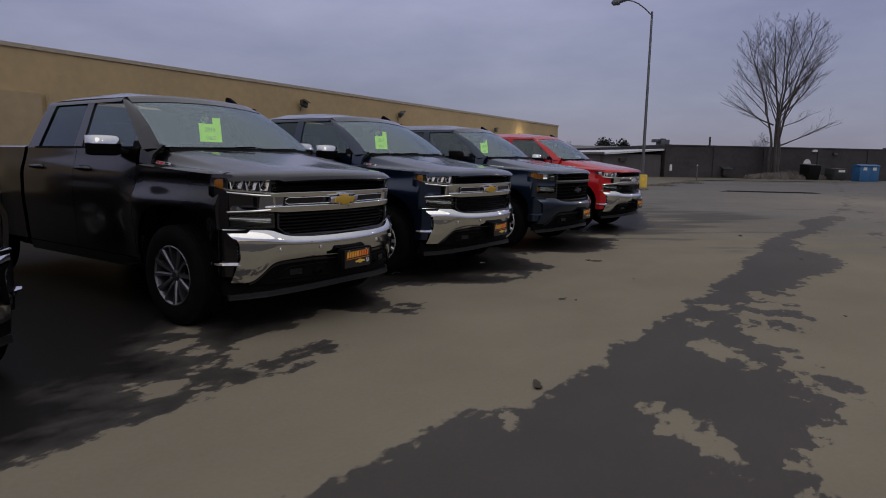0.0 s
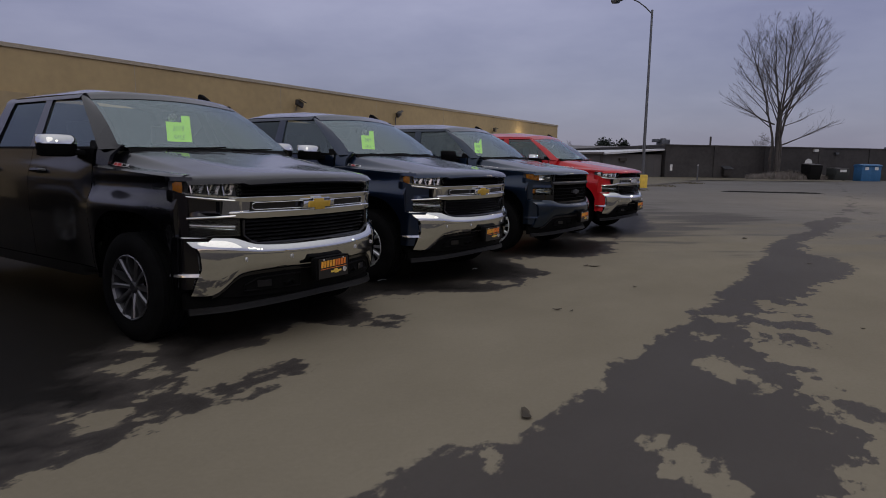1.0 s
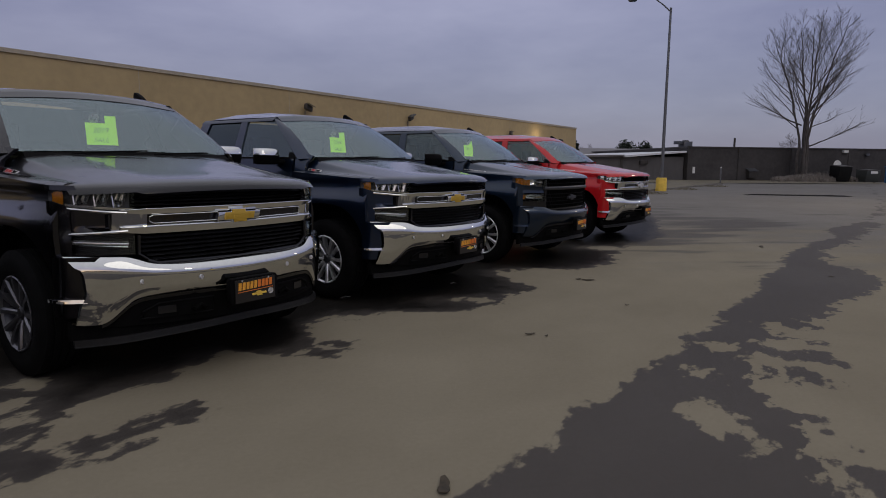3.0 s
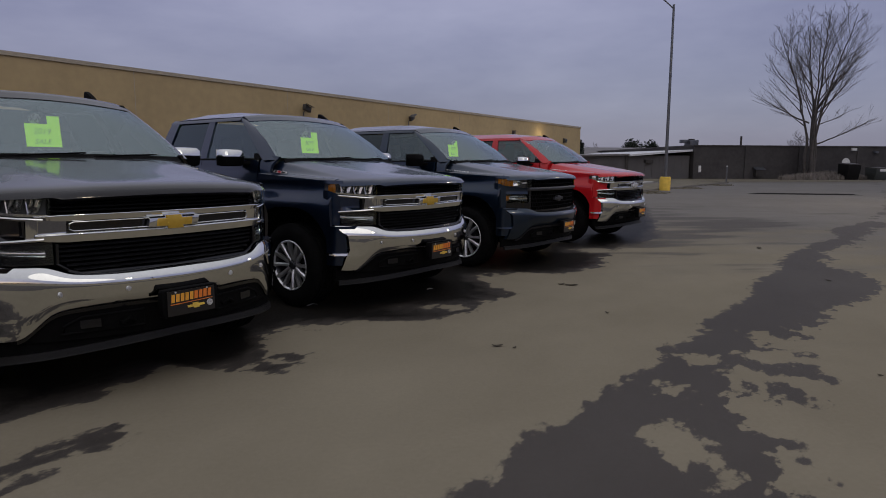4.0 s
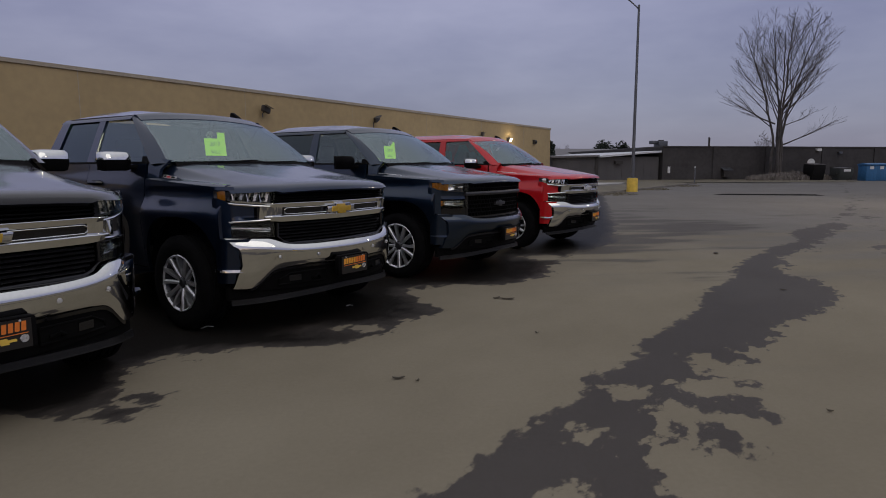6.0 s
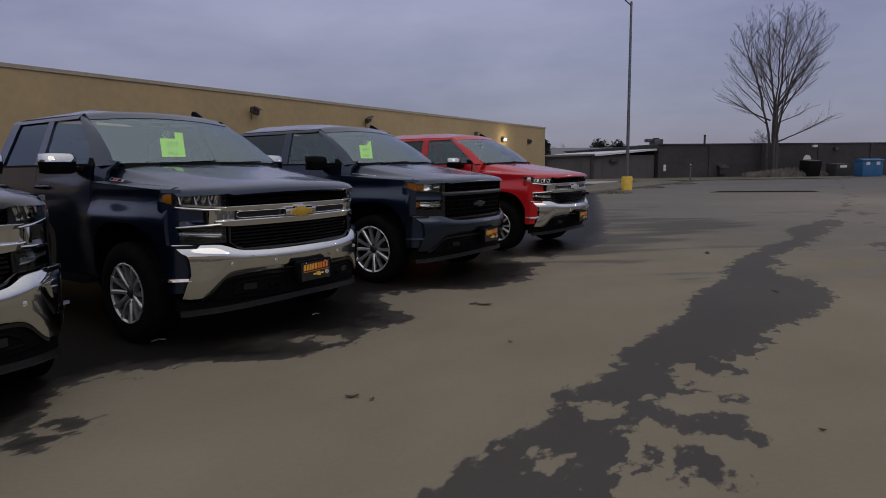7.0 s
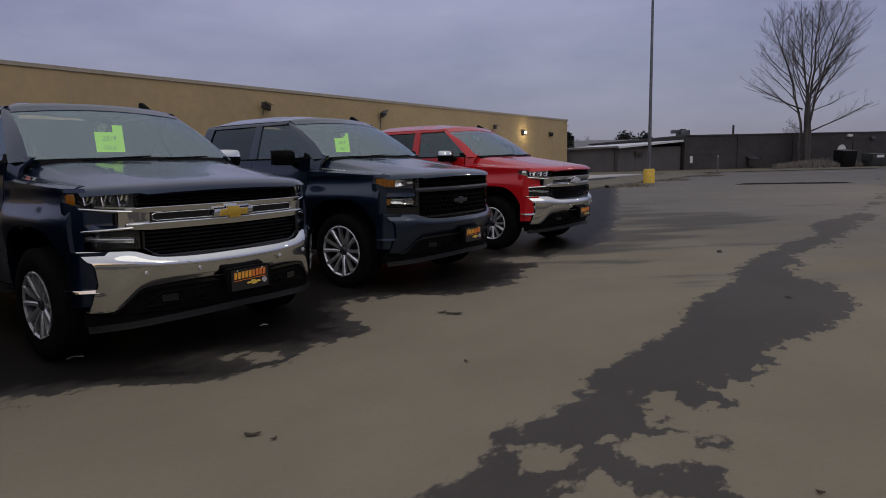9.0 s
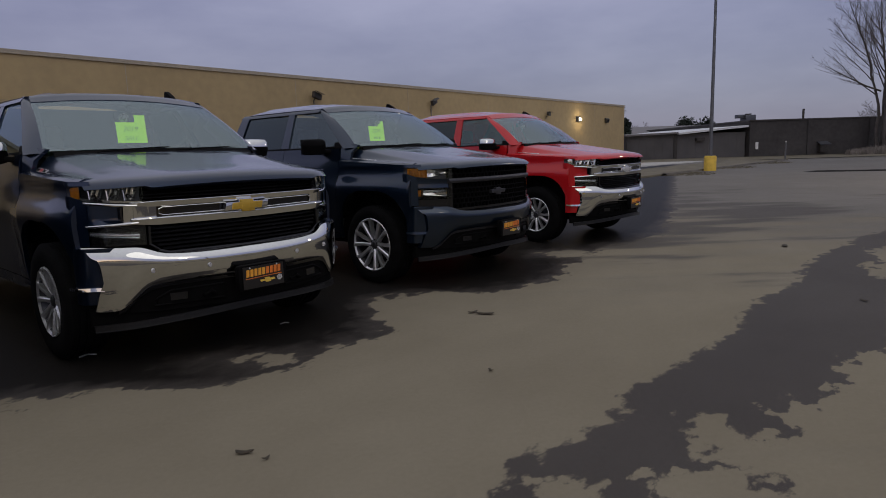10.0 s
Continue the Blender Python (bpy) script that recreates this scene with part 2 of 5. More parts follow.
def asphalt():
    """Worn asphalt lot, dry and pale in the open, wet and dark along the parked row (truck shade painted in) and in a
    run-off stripe.
    """
    m, N, L, b = material("worn_asphalt")
    pos = N.new("ShaderNodeNewGeometry").outputs["Position"]

    def dot(vx, vy):
        d = N.new("ShaderNodeVectorMath")
        d.operation = "DOT_PRODUCT"
        L(pos, d.inputs[0])
        d.inputs[1].default_value = (vx, vy, 0)
        return d.outputs["Value"]

    def math_node(op, a, bb=None, cc=None):
        n = N.new("ShaderNodeMath")
        n.operation = op
        for i, x in enumerate((a, bb, cc)):
            if x is None:
                continue
            if isinstance(x, (int, float)):
                n.inputs[i].default_value = x
            else:
                L(x, n.inputs[i])
        return n.outputs[0]

    def line(u, pts, lo, hi):
        """Edge offset along the row, as a smooth curve of (u, v)."""
        fc = N.new("ShaderNodeFloatCurve")
        c = fc.mapping.curves[0]
        u0, u1 = pts[0][0], pts[-1][0]
        while len(c.points) < len(pts):
            c.points.new(0.5, 0.5)
        for p, (pu, pv) in zip(c.points, pts):
            p.location = ((pu - u0) / (u1 - u0), (pv - lo) / (hi - lo))
        fc.mapping.update()
        L(math_node("MULTIPLY_ADD", u, 1 / (u1 - u0), -u0 / (u1 - u0)), fc.inputs["Value"])
        return math_node("MULTIPLY_ADD", fc.outputs[0], hi - lo, lo)

    u, v = dot(COS, SIN), dot(SIN, -COS)
    # spots run a little along the row
    flat = N.new("ShaderNodeCombineXYZ")
    L(math_node("MULTIPLY", u, 0.62), flat.inputs[0])
    L(v, flat.inputs[1])
    uv = flat.outputs[0]
    n1 = noise_node(N, L, uv, 0.85, 3, 0.5)
    n2 = noise_node(N, L, uv, 2.4, 6, 0.58)
    n3 = noise_node(N, L, pos, 260.0, 2, 0.6)
    n4 = noise_node(N, L, pos, 0.25, 6, 0.6)
    n5 = noise_node(N, L, uv, 9.0, 4, 0.55)

    def wobble(a, bb, cc):
        s1 = math_node("MULTIPLY_ADD", n1.outputs["Fac"], a, -a / 2)
        s2 = math_node("MULTIPLY_ADD", n2.outputs["Fac"], bb, -bb / 2)
        s5 = math_node("MULTIPLY_ADD", n5.outputs["Fac"], cc, -cc / 2)
        return math_node("ADD", s1, math_node("ADD", s2, s5))

    spread = N.new("ShaderNodeSeparateXYZ")
    L(pos, spread.inputs[0])

    def blob(x0, y0, rx, ry, ragged):
        """Signed depth inside one ragged oval stain, in world x and y."""
        dx = math_node("MULTIPLY_ADD", spread.outputs[0], 1 / rx, -x0 / rx)
        dy = math_node("MULTIPLY_ADD", spread.outputs[1], 1 / ry, -y0 / ry)
        far = math_node("SQRT", math_node("MULTIPLY_ADD", dx, dx, math_node("MULTIPLY", dy, dy)))
        size = min(rx, ry)
        return math_node("ADD", math_node("MULTIPLY_ADD", far, -size, size), ragged)

    # wet under and before the parked row
    e1 = line(u, [(0, -3.3), (1.6, -3.43), (2.06, -3.38), (2.4, -3.47), (2.75, -3.75), (3.1, -3.98), (3.5, -4.04), (4.0, -4.18), (4.22, -4.22), (4.38, -3.82), (4.62, -3.74), (4.85, -3.90), (5.2, -4.25), (5.55, -4.22), (5.8, -4.08), (6.15, -3.72), (6.44, -3.44), (7.3, -3.40), (7.85, -3.52), (8.1, -3.88), (8.6, -4.15), (9.0, -4.08), (9.22, -3.62), (9.6, -3.42), (10.1, -3.30), (10.9, -3.46), (12.0, -3.58), (12.8, -3.65), (13.7, -3.53), (15, -3.75), (18, -4.6)], -6.0, 0.0)
    d1 = math_node("ADD", math_node("SUBTRACT", e1, v), wobble(0.10, 0.75, 0.58))
    fray = wobble(0.0, 0.50, 0.50)
    for spot in ((-0.64, 4.63, 0.09, 0.16), (-0.46, 4.83, 0.13, 0.11), (-0.8, 4.45, 0.13, 0.08), (-1.01, 4.25, 0.12, 0.11), (-0.74, 4.28, 0.08, 0.07), (0.31, 6.13, 0.16, 0.13), (0.24, 5.88, 0.12, 0.12), (0.34, 6.05, 0.13, 0.1), (1.65, 7.44, 0.18, 0.12), (-1.24, 4.02, 0.12, 0.1)):
        d1 = math_node("MAXIMUM", d1, blob(*spot, fray))
    for spot in ((-1.54, 5.4, 0.09, 0.1), (-1.56, 4.98, 0.09, 0.1), (-1.26, 4.51, 0.07, 0.11), (-0.79, 4.99, 0.14, 0.21), (-1.42, 4.1, 0.15, 0.09), (-1.32, 4.77, 0.1, 0.1), (1.63, 7.59, 0.14, 0.08), (1.3, 6.86, 0.2, 0.12), (4.66, 11.41, 0.31, 0.25)):
        d1 = math_node("MINIMUM", d1, math_node("MULTIPLY", blob(*spot, fray), -1.0))
    # run-off stripe: firm left edge, broken right edge
    e2 = line(u, [(0, -2.8), (1.7, -2.22), (2.0, -2.12), (2.7, -2.08), (3.0, -1.96), (3.2, -1.79), (3.6, -1.69), (4.1, -1.66), (4.65, -1.69), (4.95, -1.62), (5.4, -1.57), (5.95, -1.48), (6.3, -1.43), (6.65, -1.49), (7.0, -1.47), (7.2, -1.40), (7.65, -1.42), (8.1, -1.37), (8.7, -1.31), (9.4, -1.27), (10.2, -1.31), (11.3, -1.20), (12.45, -1.27), (13.4, -1.19), (15, -1.02), (16.7, -0.80), (18.3, -0.90), (20.2, -0.6), (24, -0.2)], -3.5, 1.0)
    e3 = line(u, [(0, 0.0), (2.6, -0.32), (3.4, -0.39), (4.03, -0.31), (4.3, -0.38), (4.6, -0.47), (5.2, -0.48), (5.38, -0.76), (5.65, -0.88), (5.95, -0.78), (6.2, -0.95), (6.45, -0.90), (6.75, -0.96), (7.0, -0.85), (7.2, -0.66), (7.65, -0.63), (7.85, -0.76), (8.1, -0.66), (8.45, -0.55), (9.1, -0.46), (9.55, -0.20), (10.3, -0.08), (11.1, -0.04), (11.6, -0.20), (11.9, -0.60), (12.6, -0.69), (13.8, -0.66), (15.3, -0.3), (17, 0.0), (24, 0.6)], -2.0, 2.0)
    left = math_node("ADD", math_node("SUBTRACT", v, e2), wobble(0.05, 0.36, 0.36))
    right = math_node("ADD", math_node("SUBTRACT", e3, v), wobble(0.06, 0.95, 0.66))
    d2 = math_node("MINIMUM", left, right)
    for spot in ((3.59, 5.56, 0.12, 0.2), (3.81, 5.41, 0.15, 0.16), (3.5, 5.03, 0.1, 0.14), (2.94, 4.24, 0.09, 0.18), (2.71, 4.33, 0.11, 0.15), (4.13, 5.75, 0.07, 0.07), (2.79, 3.59, 0.09, 0.22), (2.76, 3.76, 0.07, 0.12), (3.82, 5.22, 0.1, 0.12)):
        d2 = math_node("MAXIMUM", d2, blob(*spot, fray))
    for spot in ((2.46, 4.37, 0.13, 0.24), (1.45, 3.1, 0.09, 0.28), (0.54, 3.42, 0.1, 0.14), (2.79, 5.15, 0.13, 0.13), (3.27, 5.73, 0.11, 0.08), (3.42, 5.4, 0.08, 0.1), (3.79, 5.72, 0.12, 0.1), (4.16, 6.06, 0.13, 0.22), (7.15, 8.15, 0.16, 0.22), (7.55, 8.05, 0.10, 0.14), (6.75, 7.62, 0.09, 0.12)):
        d2 = math_node("MINIMUM", d2, math_node("MULTIPLY", blob(*spot, fray), -1.0))
    d2 = math_node("SUBTRACT", d2, math_node("MULTIPLY", math_node("MAXIMUM", math_node("MULTIPLY_ADD", u, 0.10, -1.25), 0.0), math_node("MULTIPLY_ADD", n1.outputs["Fac"], 2.2, -0.75)))
    # second stain further right
    side = math_node("ADD", math_node("SUBTRACT", 0.10, math_node("ABSOLUTE", math_node("SUBTRACT", v, 0.75))), wobble(1.6, 2.4, 0.3))
    d3 = math_node("SUBTRACT", side, 0.22)
    # damp far side of the lot
    long = N.new("ShaderNodeCombineXYZ")
    place = N.new("ShaderNodeSeparateXYZ")
    L(pos, place.inputs[0])
    L(math_node("MULTIPLY", place.outputs[0], 0.22), long.inputs[0])
    L(math_node("MULTIPLY", place.outputs[1], 0.85), long.inputs[1])
    n8 = noise_node(N, L, long.outputs[0], 1.1, 5, 0.55)
    d5 = math_node("ADD", math_node("MULTIPLY", math_node("SUBTRACT", u, 13.0), 0.13), math_node("MULTIPLY_ADD", n8.outputs["Fac"], 2.6, -1.3))
    near = math_node("MINIMUM", math_node("MULTIPLY_ADD", u, 0.5, -5.4), math_node("MULTIPLY_ADD", u, -0.22, 5.0))
    near = math_node("MINIMUM", near, math_node("MULTIPLY_ADD", v, -0.45, -0.55))
    d6 = math_node("ADD", math_node("MINIMUM", near, 0.9), math_node("MULTIPLY_ADD", n8.outputs["Fac"], 7.0, -3.85))
    d = math_node("MAXIMUM", math_node("MAXIMUM", d1, d2), d3)
    wet = N.new("ShaderNodeMapRange")
    wet.interpolation_type = "SMOOTHSTEP"
    wet.inputs["From Min"].default_value, wet.inputs["From Max"].default_value = -0.02, 0.03
    L(d, wet.inputs["Value"])
    # colours
    dry = ramp_node(N, [(0.36, (0.181, 0.157, 0.113)), (0.5, (0.217, 0.191, 0.139)), (0.64, (0.255, 0.226, 0.166))])
    n6 = noise_node(N, L, uv, 1.3, 5, 0.6)
    n7 = noise_node(N, L, pos, 34.0, 3, 0.6)
    tone = math_node("ADD", math_node("ADD", math_node("MULTIPLY", n4.outputs["Fac"], 0.40), math_node("MULTIPLY", n6.outputs["Fac"], 0.25)), math_node("ADD", math_node("MULTIPLY", n7.outputs["Fac"], 0.15), math_node("MULTIPLY", n3.outputs["Fac"], 0.20)))
    L(tone, dry.inputs[0])
    soak = ramp_node(N, [(0.36, (0.056, 0.049, 0.044)), (0.64, (0.085, 0.076, 0.068))])
    L(tone, soak.inputs[0])
    damp = N.new("ShaderNodeMapRange")
    damp.interpolation_type = "SMOOTHSTEP"
    damp.inputs["From Min"].default_value, damp.inputs["From Max"].default_value, damp.inputs["To Max"].default_value = -0.5, 1.0, 0.74
    L(d5, damp.inputs["Value"])
    both = math_node("MAXIMUM", wet.outputs[0], damp.outputs[0])
    streak = N.new("ShaderNodeMapRange")
    streak.interpolation_type = "SMOOTHSTEP"
    streak.inputs["From Min"].default_value, streak.inputs["From Max"].default_value, streak.inputs["To Max"].default_value = 0.0, 0.9, 0.72
    L(d6, streak.inputs["Value"])
    both = math_node("MAXIMUM", both, streak.outputs[0])
    grey = ramp_node(N, [(0.36, (0.098, 0.095, 0.094)), (0.64, (0.140, 0.137, 0.137))])
    L(tone, grey.inputs[0])
    base = N.new("ShaderNodeMix")
    base.data_type = "RGBA"
    L(damp.outputs[0], base.inputs["Factor"])
    L(dry.outputs[0], base.inputs["A"])
    L(grey.outputs[0], base.inputs["B"])
    mix = N.new("ShaderNodeMix")
    mix.data_type = "RGBA"
    L(math_node("MAXIMUM", wet.outputs[0], streak.outputs[0]), mix.inputs["Factor"])
    L(base.outputs["Result"], mix.inputs["A"])
    L(soak.outputs[0], mix.inputs["B"])
    # standing water and painted-in truck shade both darken towards the middle of the pools
    deep = N.new("ShaderNodeMapRange")
    deep.inputs["From Min"].default_value, deep.inputs["From Max"].default_value, deep.inputs["To Max"].default_value = -0.03, 0.32, 0.90
    L(d1, deep.inputs["Value"])
    pool_shade = N.new("ShaderNodeMix")
    pool_shade.data_type = "RGBA"
    L(deep.outputs[0], pool_shade.inputs["Factor"])
    L(mix.outputs["Result"], pool_shade.inputs["A"])
    pool_shade.inputs["B"].default_value = (0.009, 0.0085, 0.008, 1)
    L(pool_shade.outputs["Result"], b.inputs["Base Color"])
    rg = N.new("ShaderNodeMapRange")
    rg.inputs["To Min"].default_value, rg.inputs["To Max"].default_value = 0.9, 0.60
    L(both, rg.inputs["Value"])
    smooth_water = math_node("SUBTRACT", rg.outputs[0], math_node("MULTIPLY", deep.outputs[0], 0.20))
    L(math_node("MULTIPLY_ADD", deep.outputs[0], -0.058, 0.07), b.inputs["Specular IOR Level"])
    L(smooth_water, b.inputs["Roughness"])
    bp = N.new("ShaderNodeBump")
    bp.inputs["Strength"].default_value, bp.inputs["Distance"].default_value = 0.35, 0.004
    L(n3.outputs["Fac"], bp.inputs["Height"])
    L(bp.outputs[0], b.inputs["Normal"])
    return m


ASPHALT = asphalt()
g = Geo().quads([[(x, y, 0) for x in (-900, -60, -20, 0, 20, 60, 900)] for y in (-900, -60, 0, 30, 80, 160, 1500)])
tagged(part("ground", g, ASPHALT, smooth=0), "worn asphalt parking lot with wet and dry patches", "ground", kind="structure")

# ---- buildings and distance ----
STUCCO = plain("tan_stucco", (0.465, 0.348, 0.178), 0.9, 0, 0.10, 0.35, 0.3, 30.0, fine=3.0)
STUCCO_LOW = plain("tan_block", (0.40, 0.31, 0.175), 0.9, 0, 0.10, 0.5, 0.3, 25.0, fine=3.0)
CAPPING = plain("parapet_cap", (0.42, 0.36, 0.27), 0.6)
DARK_BRICK = plain("dark_brick", (0.050, 0.046, 0.045), 0.9, 0, 0.3, 0.5, 0.4, 12.0, fine=3.0)
GREY_SIDING = plain("grey_siding", (0.095, 0.09, 0.09), 0.8, 0, 0.2, 0.6)
PALE_ROOF = plain("pale_roof", (0.60, 0.61, 0.63), 0.7)
DULL_ROOF = plain("dull_roof", (0.16, 0.15, 0.15), 0.8)
GALV = plain("weathered_steel", (0.135, 0.142, 0.155), 0.45, 0.7, 0.2)
DARK_METAL = plain("dark_metal", (0.05, 0.045, 0.04), 0.5, 0.3, 0.3)
YELLOW = plain("yellow_base_paint", (0.62, 0.42, 0.06), 0.7, 0, 0.2, 4.0, 0.2, 20.0)
WHITE_PAINT = plain("white_paint", (0.7, 0.7, 0.68), 0.6)
BLUE_PLASTIC = plain("blue_plastic", (0.03, 0.13, 0.28), 0.5, 0, 0.2)
CONCRETE = plain("concrete", (0.40, 0.39, 0.37), 0.9, 0, 0.15, 1.0, 0.3, 30.0)
KERB_STONE = plain("dirty_kerb", (0.12, 0.108, 0.092), 0.95, 0, 0.4, 1.5, 0.5, 20.0)
GRASS = plain("winter_grass", (0.125, 0.108, 0.070), 0.95, 0, 0.4, 1.2)
STRAW = plain("dry_weeds", (0.23, 0.205, 0.18), 0.95, 0, 0.35, 1.5)
BARK = plain("bark", (0.075, 0.066, 0.060), 0.95, 0, 0.35, 3.0, 0.5, 25.0)
NEEDLES = plain("evergreen", (0.018, 0.026, 0.018), 0.9, 0, 0.5, 2.0)
TWIGS = plain("bare_twigs", (0.10, 0.088, 0.084), 0.95, 0, 0.3, 2.0)
LIT = glowing("warm_lamp_glow", (1.0, 0.80, 0.45), 26.0)
SITE_GLOW = glowing("site_lamp_glow", (1.0, 0.86, 0.62), 220.0)


def store():
    s = new("store_building")
    s.matrix_world = pose(21.3, 60.4, 0, 0, 0, 48.6)
    tagged(s, "long windowless tan stucco store building", "building")
    # local x along the wall (negative towards the camera), y behind it
    part("wall", Geo().box(-120, 0, 0, 45, -0.3, 4.86), STUCCO, s)
    part("base_course", Geo().box(-120, -47.9, -0.10, 0.0, -0.3, 3.42), STUCCO_LOW, s)
    part("parapet_cap", Geo().box(-120.1, 0.05, -0.05, 45.05, 4.86, 5.0), CAPPING, s)
    for i in range(12):
        x = -6 - i * 7.6
        part("control_joint", Geo().box(x - 0.012, x + 0.012, -0.004, 0.0, 0.0, 4.86), CAPPING, s)
    part("downpipe", Geo().tube([(-47.7, -0.09, 0), (-47.7, -0.09, 3.4)], 0.05, 8), STUCCO_LOW, s)


def flood_light(x, z, tilt, tall):
    f = new("flood_light")
    f.matrix_world = pose(21.3, 60.4, 0, 0, 0, 48.6) @ pose(x, 0, z)
    tagged(f, "dark floodlight on a bracket on the tan wall", "floodlight", "floodlights on the wall")
    m = pose(0, -0.28, 0.05, 0, tilt, 12)
    g = Geo().box(-0.26, 0.26, -0.08, 0.10, -0.13, 0.15, m)
    part("housing", g, DARK_METAL, f, bevel=0.03)
    part("visor", Geo().slab([[m @ Vector((x, -0.09, 0.155)) for x in (-0.27, 0.27)], [m @ Vector((x, -0.24, 0.11)) for x in (-0.27, 0.27)]], (0, 0, 0.02)), DARK_METAL, f)
    part("bracket", Geo().tube([(0, -0.03, -tall), (0, -0.03, -0.12), (0, -0.10, -0.06), (0, -0.24, -0.04)], 0.022, 8), GALV, f)


def wall_lamp(x, z, lit):
    w = new("wall_lamp")
    w.matrix_world = pose(21.3, 60.4, 0, 0, 0, 48.6) @ pose(x, 0, z)
    tagged(w, "lit wall pack lamp glowing warm white" if lit else "unlit wall pack lamp on the tan wall", "wall lamp", "wall lamps")
    part("housing", Geo().prism([(0, -0.2), (-0.16, -0.2), (-0.26, 0.05), (-0.16, 0.17), (0, 0.2)], -0.26, 0.26, "yz"), DARK_METAL if not lit else GALV, w, bevel=0.02)
    part("lens", Geo().box(-0.11, 0.11, -0.29, -0.20, -0.11, 0.09), LIT if lit else pane("dull_lens", (0.6, 0.6, 0.6)), w, bevel=0.02)


store()
flood_light(-35.4, 4.05, 14, 0.3)
flood_light(-26.9, 4.12, -22, 0.8)
flood_light(-13.9, 3.8, 4, 0.3)
wall_lamp(-8.95, 3.6, True)
wall_lamp(-3.8, 3.6, False)
glow = new("wall_lamp_light", bpy.data.lights.new("wall_lamp_light", "POINT"))
glow.data.energy, glow.data.color, glow.data.shadow_soft_size = 26, (1.0, 0.80, 0.50), 0.15
glow.matrix_world = pose(21.3, 60.4, 0, 0, 0, 48.6) @ pose(-8.95, -0.62, 3.55)


def warehouse():
    s = new("warehouse_building")
    s.matrix_world = pose(33.0, 60.6, 0, 0, 0, -1.0)
    tagged(s, "low dark brick warehouse with a flat roof", "building")
    part("wall", Geo().box(0, 95, 0, 40, -0.3, 3.28), DARK_BRICK, s)
    part("roof_edge", Geo().box(-0.08, 95.1, -0.08, 40.1, 3.28, 3.40), DARK_METAL, s)
    for x in (5.5, 11.2, 17.5, 23.5, 30):
        part("pilaster", Geo().box(x - 0.2, x + 0.2, -0.08, 0.0, -0.2, 3.28), DARK_BRICK, s)
    part("wall_sign", Geo().box(0.55, 0.80, -0.04, 0.0, 0.75, 1.38), WHITE_PAINT, s)
    part("vent_box", Geo().box(6.3, 7.1, -0.5, 0.0, 0.35, 0.95), DARK_METAL, s)
    part("vent_hood", Geo().slab([[(6.2, -0.65, 1.0), (7.2, -0.65, 1.0)], [(6.2, 0.0, 1.25), (7.2, 0.0, 1.25)]], (0, 0, 0.05)), GALV, s)
    part("wall_light", Geo().box(16.6, 17.1, -0.25, 0, 2.95, 3.2), WHITE_PAINT, s)
    part("wall_light", Geo().box(19.1, 19.5, -0.25, 0, 2.70, 2.9), GALV, s)
    part("round_sign", Geo().turn([(0.001, -0.03), (0.42, -0.03), (0.44, 0.0)], 20, pose(16.15, -0.04, 1.75)), WHITE_PAINT, s)
    part("roof_pipe", Geo().tube([(5.3, 0.8, 3.2), (5.3, 0.8, 4.3)], 0.10, 8), DARK_METAL, s)
    for x, h in ((34.0, 0.5), (45.0, 0.7)):
        part("roof_unit", Geo().box(x, x + 1.6, 8, 9.5, 3.3, 3.4 + h), GALV, s, bevel=0.05)
    a = new("annex_building")
    a.matrix_world = pose(32.9, 61.1, 0, 0, 0, -3)
    tagged(a, "low grey annex with a pale sloping roof edge", "building")
    part("wall", Geo().box(-10.9, -0.06, 0, 24, -0.3, 2.36), GREY_SIDING, a)
    part("roof", Geo().slab([[(-6.3, -0.5, 2.27), (-0.02, -0.5, 2.78)], [(-6.3, 24, 2.5), (-0.02, 24, 3.0)]], (0, 0, 0.17)), PALE_ROOF, a)
    part("rear_roof", Geo().slab([[(-11.1, -0.4, 2.22), (-6.32, -0.4, 2.36)], [(-11.1, 24, 2.6), (-6.32, 24, 2.7)]], (0, 0, 0.15)), DULL_ROOF, a)
    part("door_canopy", Geo().box(-4.65, -3.9, -0.4, 0, 1.65, 1.95), DARK_METAL, a)
    part("corner_post", Geo().box(-6.6, -6.3, -0.1, 0, 0, 2.3), DARK_METAL, a)
    for i in range(14):
        x = -10.6 + i * 0.75
        part("siding_rib", Geo().box(x, x + 0.05, -0.02, 0, 0, 2.27), GREY_SIDING, a)
    u = new("roof_unit")
    u.matrix_world = pose(35.6, 66.5, 3.55)
    tagged(u, "grey rooftop air handling unit on the warehouse", "air conditioner")
    part("casing", Geo().box(-0.25, 0.75, -0.6, 0.6, -0.15, 0.55), GALV, u, bevel=0.04)
    part("duct", Geo().box(-0.95, -0.25, -0.35, 0.35, 0.25, 0.6), GALV, u, bevel=0.04)
    part("fan_guard", Geo().tube([(0.25, 0, 0.54), (0.25, 0, 0.68)], 0.32, 16), DARK_METAL, u)
    b = new("far_building")
    b.matrix_world = pose(26.5, 86, 0, 0, 0, 0)
    tagged(b, "far low building behind the annex", "building")
    part("wall", Geo().box(-4, 16, 0, 12, -0.3, 2.9), GREY_SIDING, b)
    part("roof", Geo().prism([(-0.6, 2.9), (12.6, 2.9), (6, 4.0)], -4.4, 16.4, "yz"), DULL_ROOF, b)


warehouse()


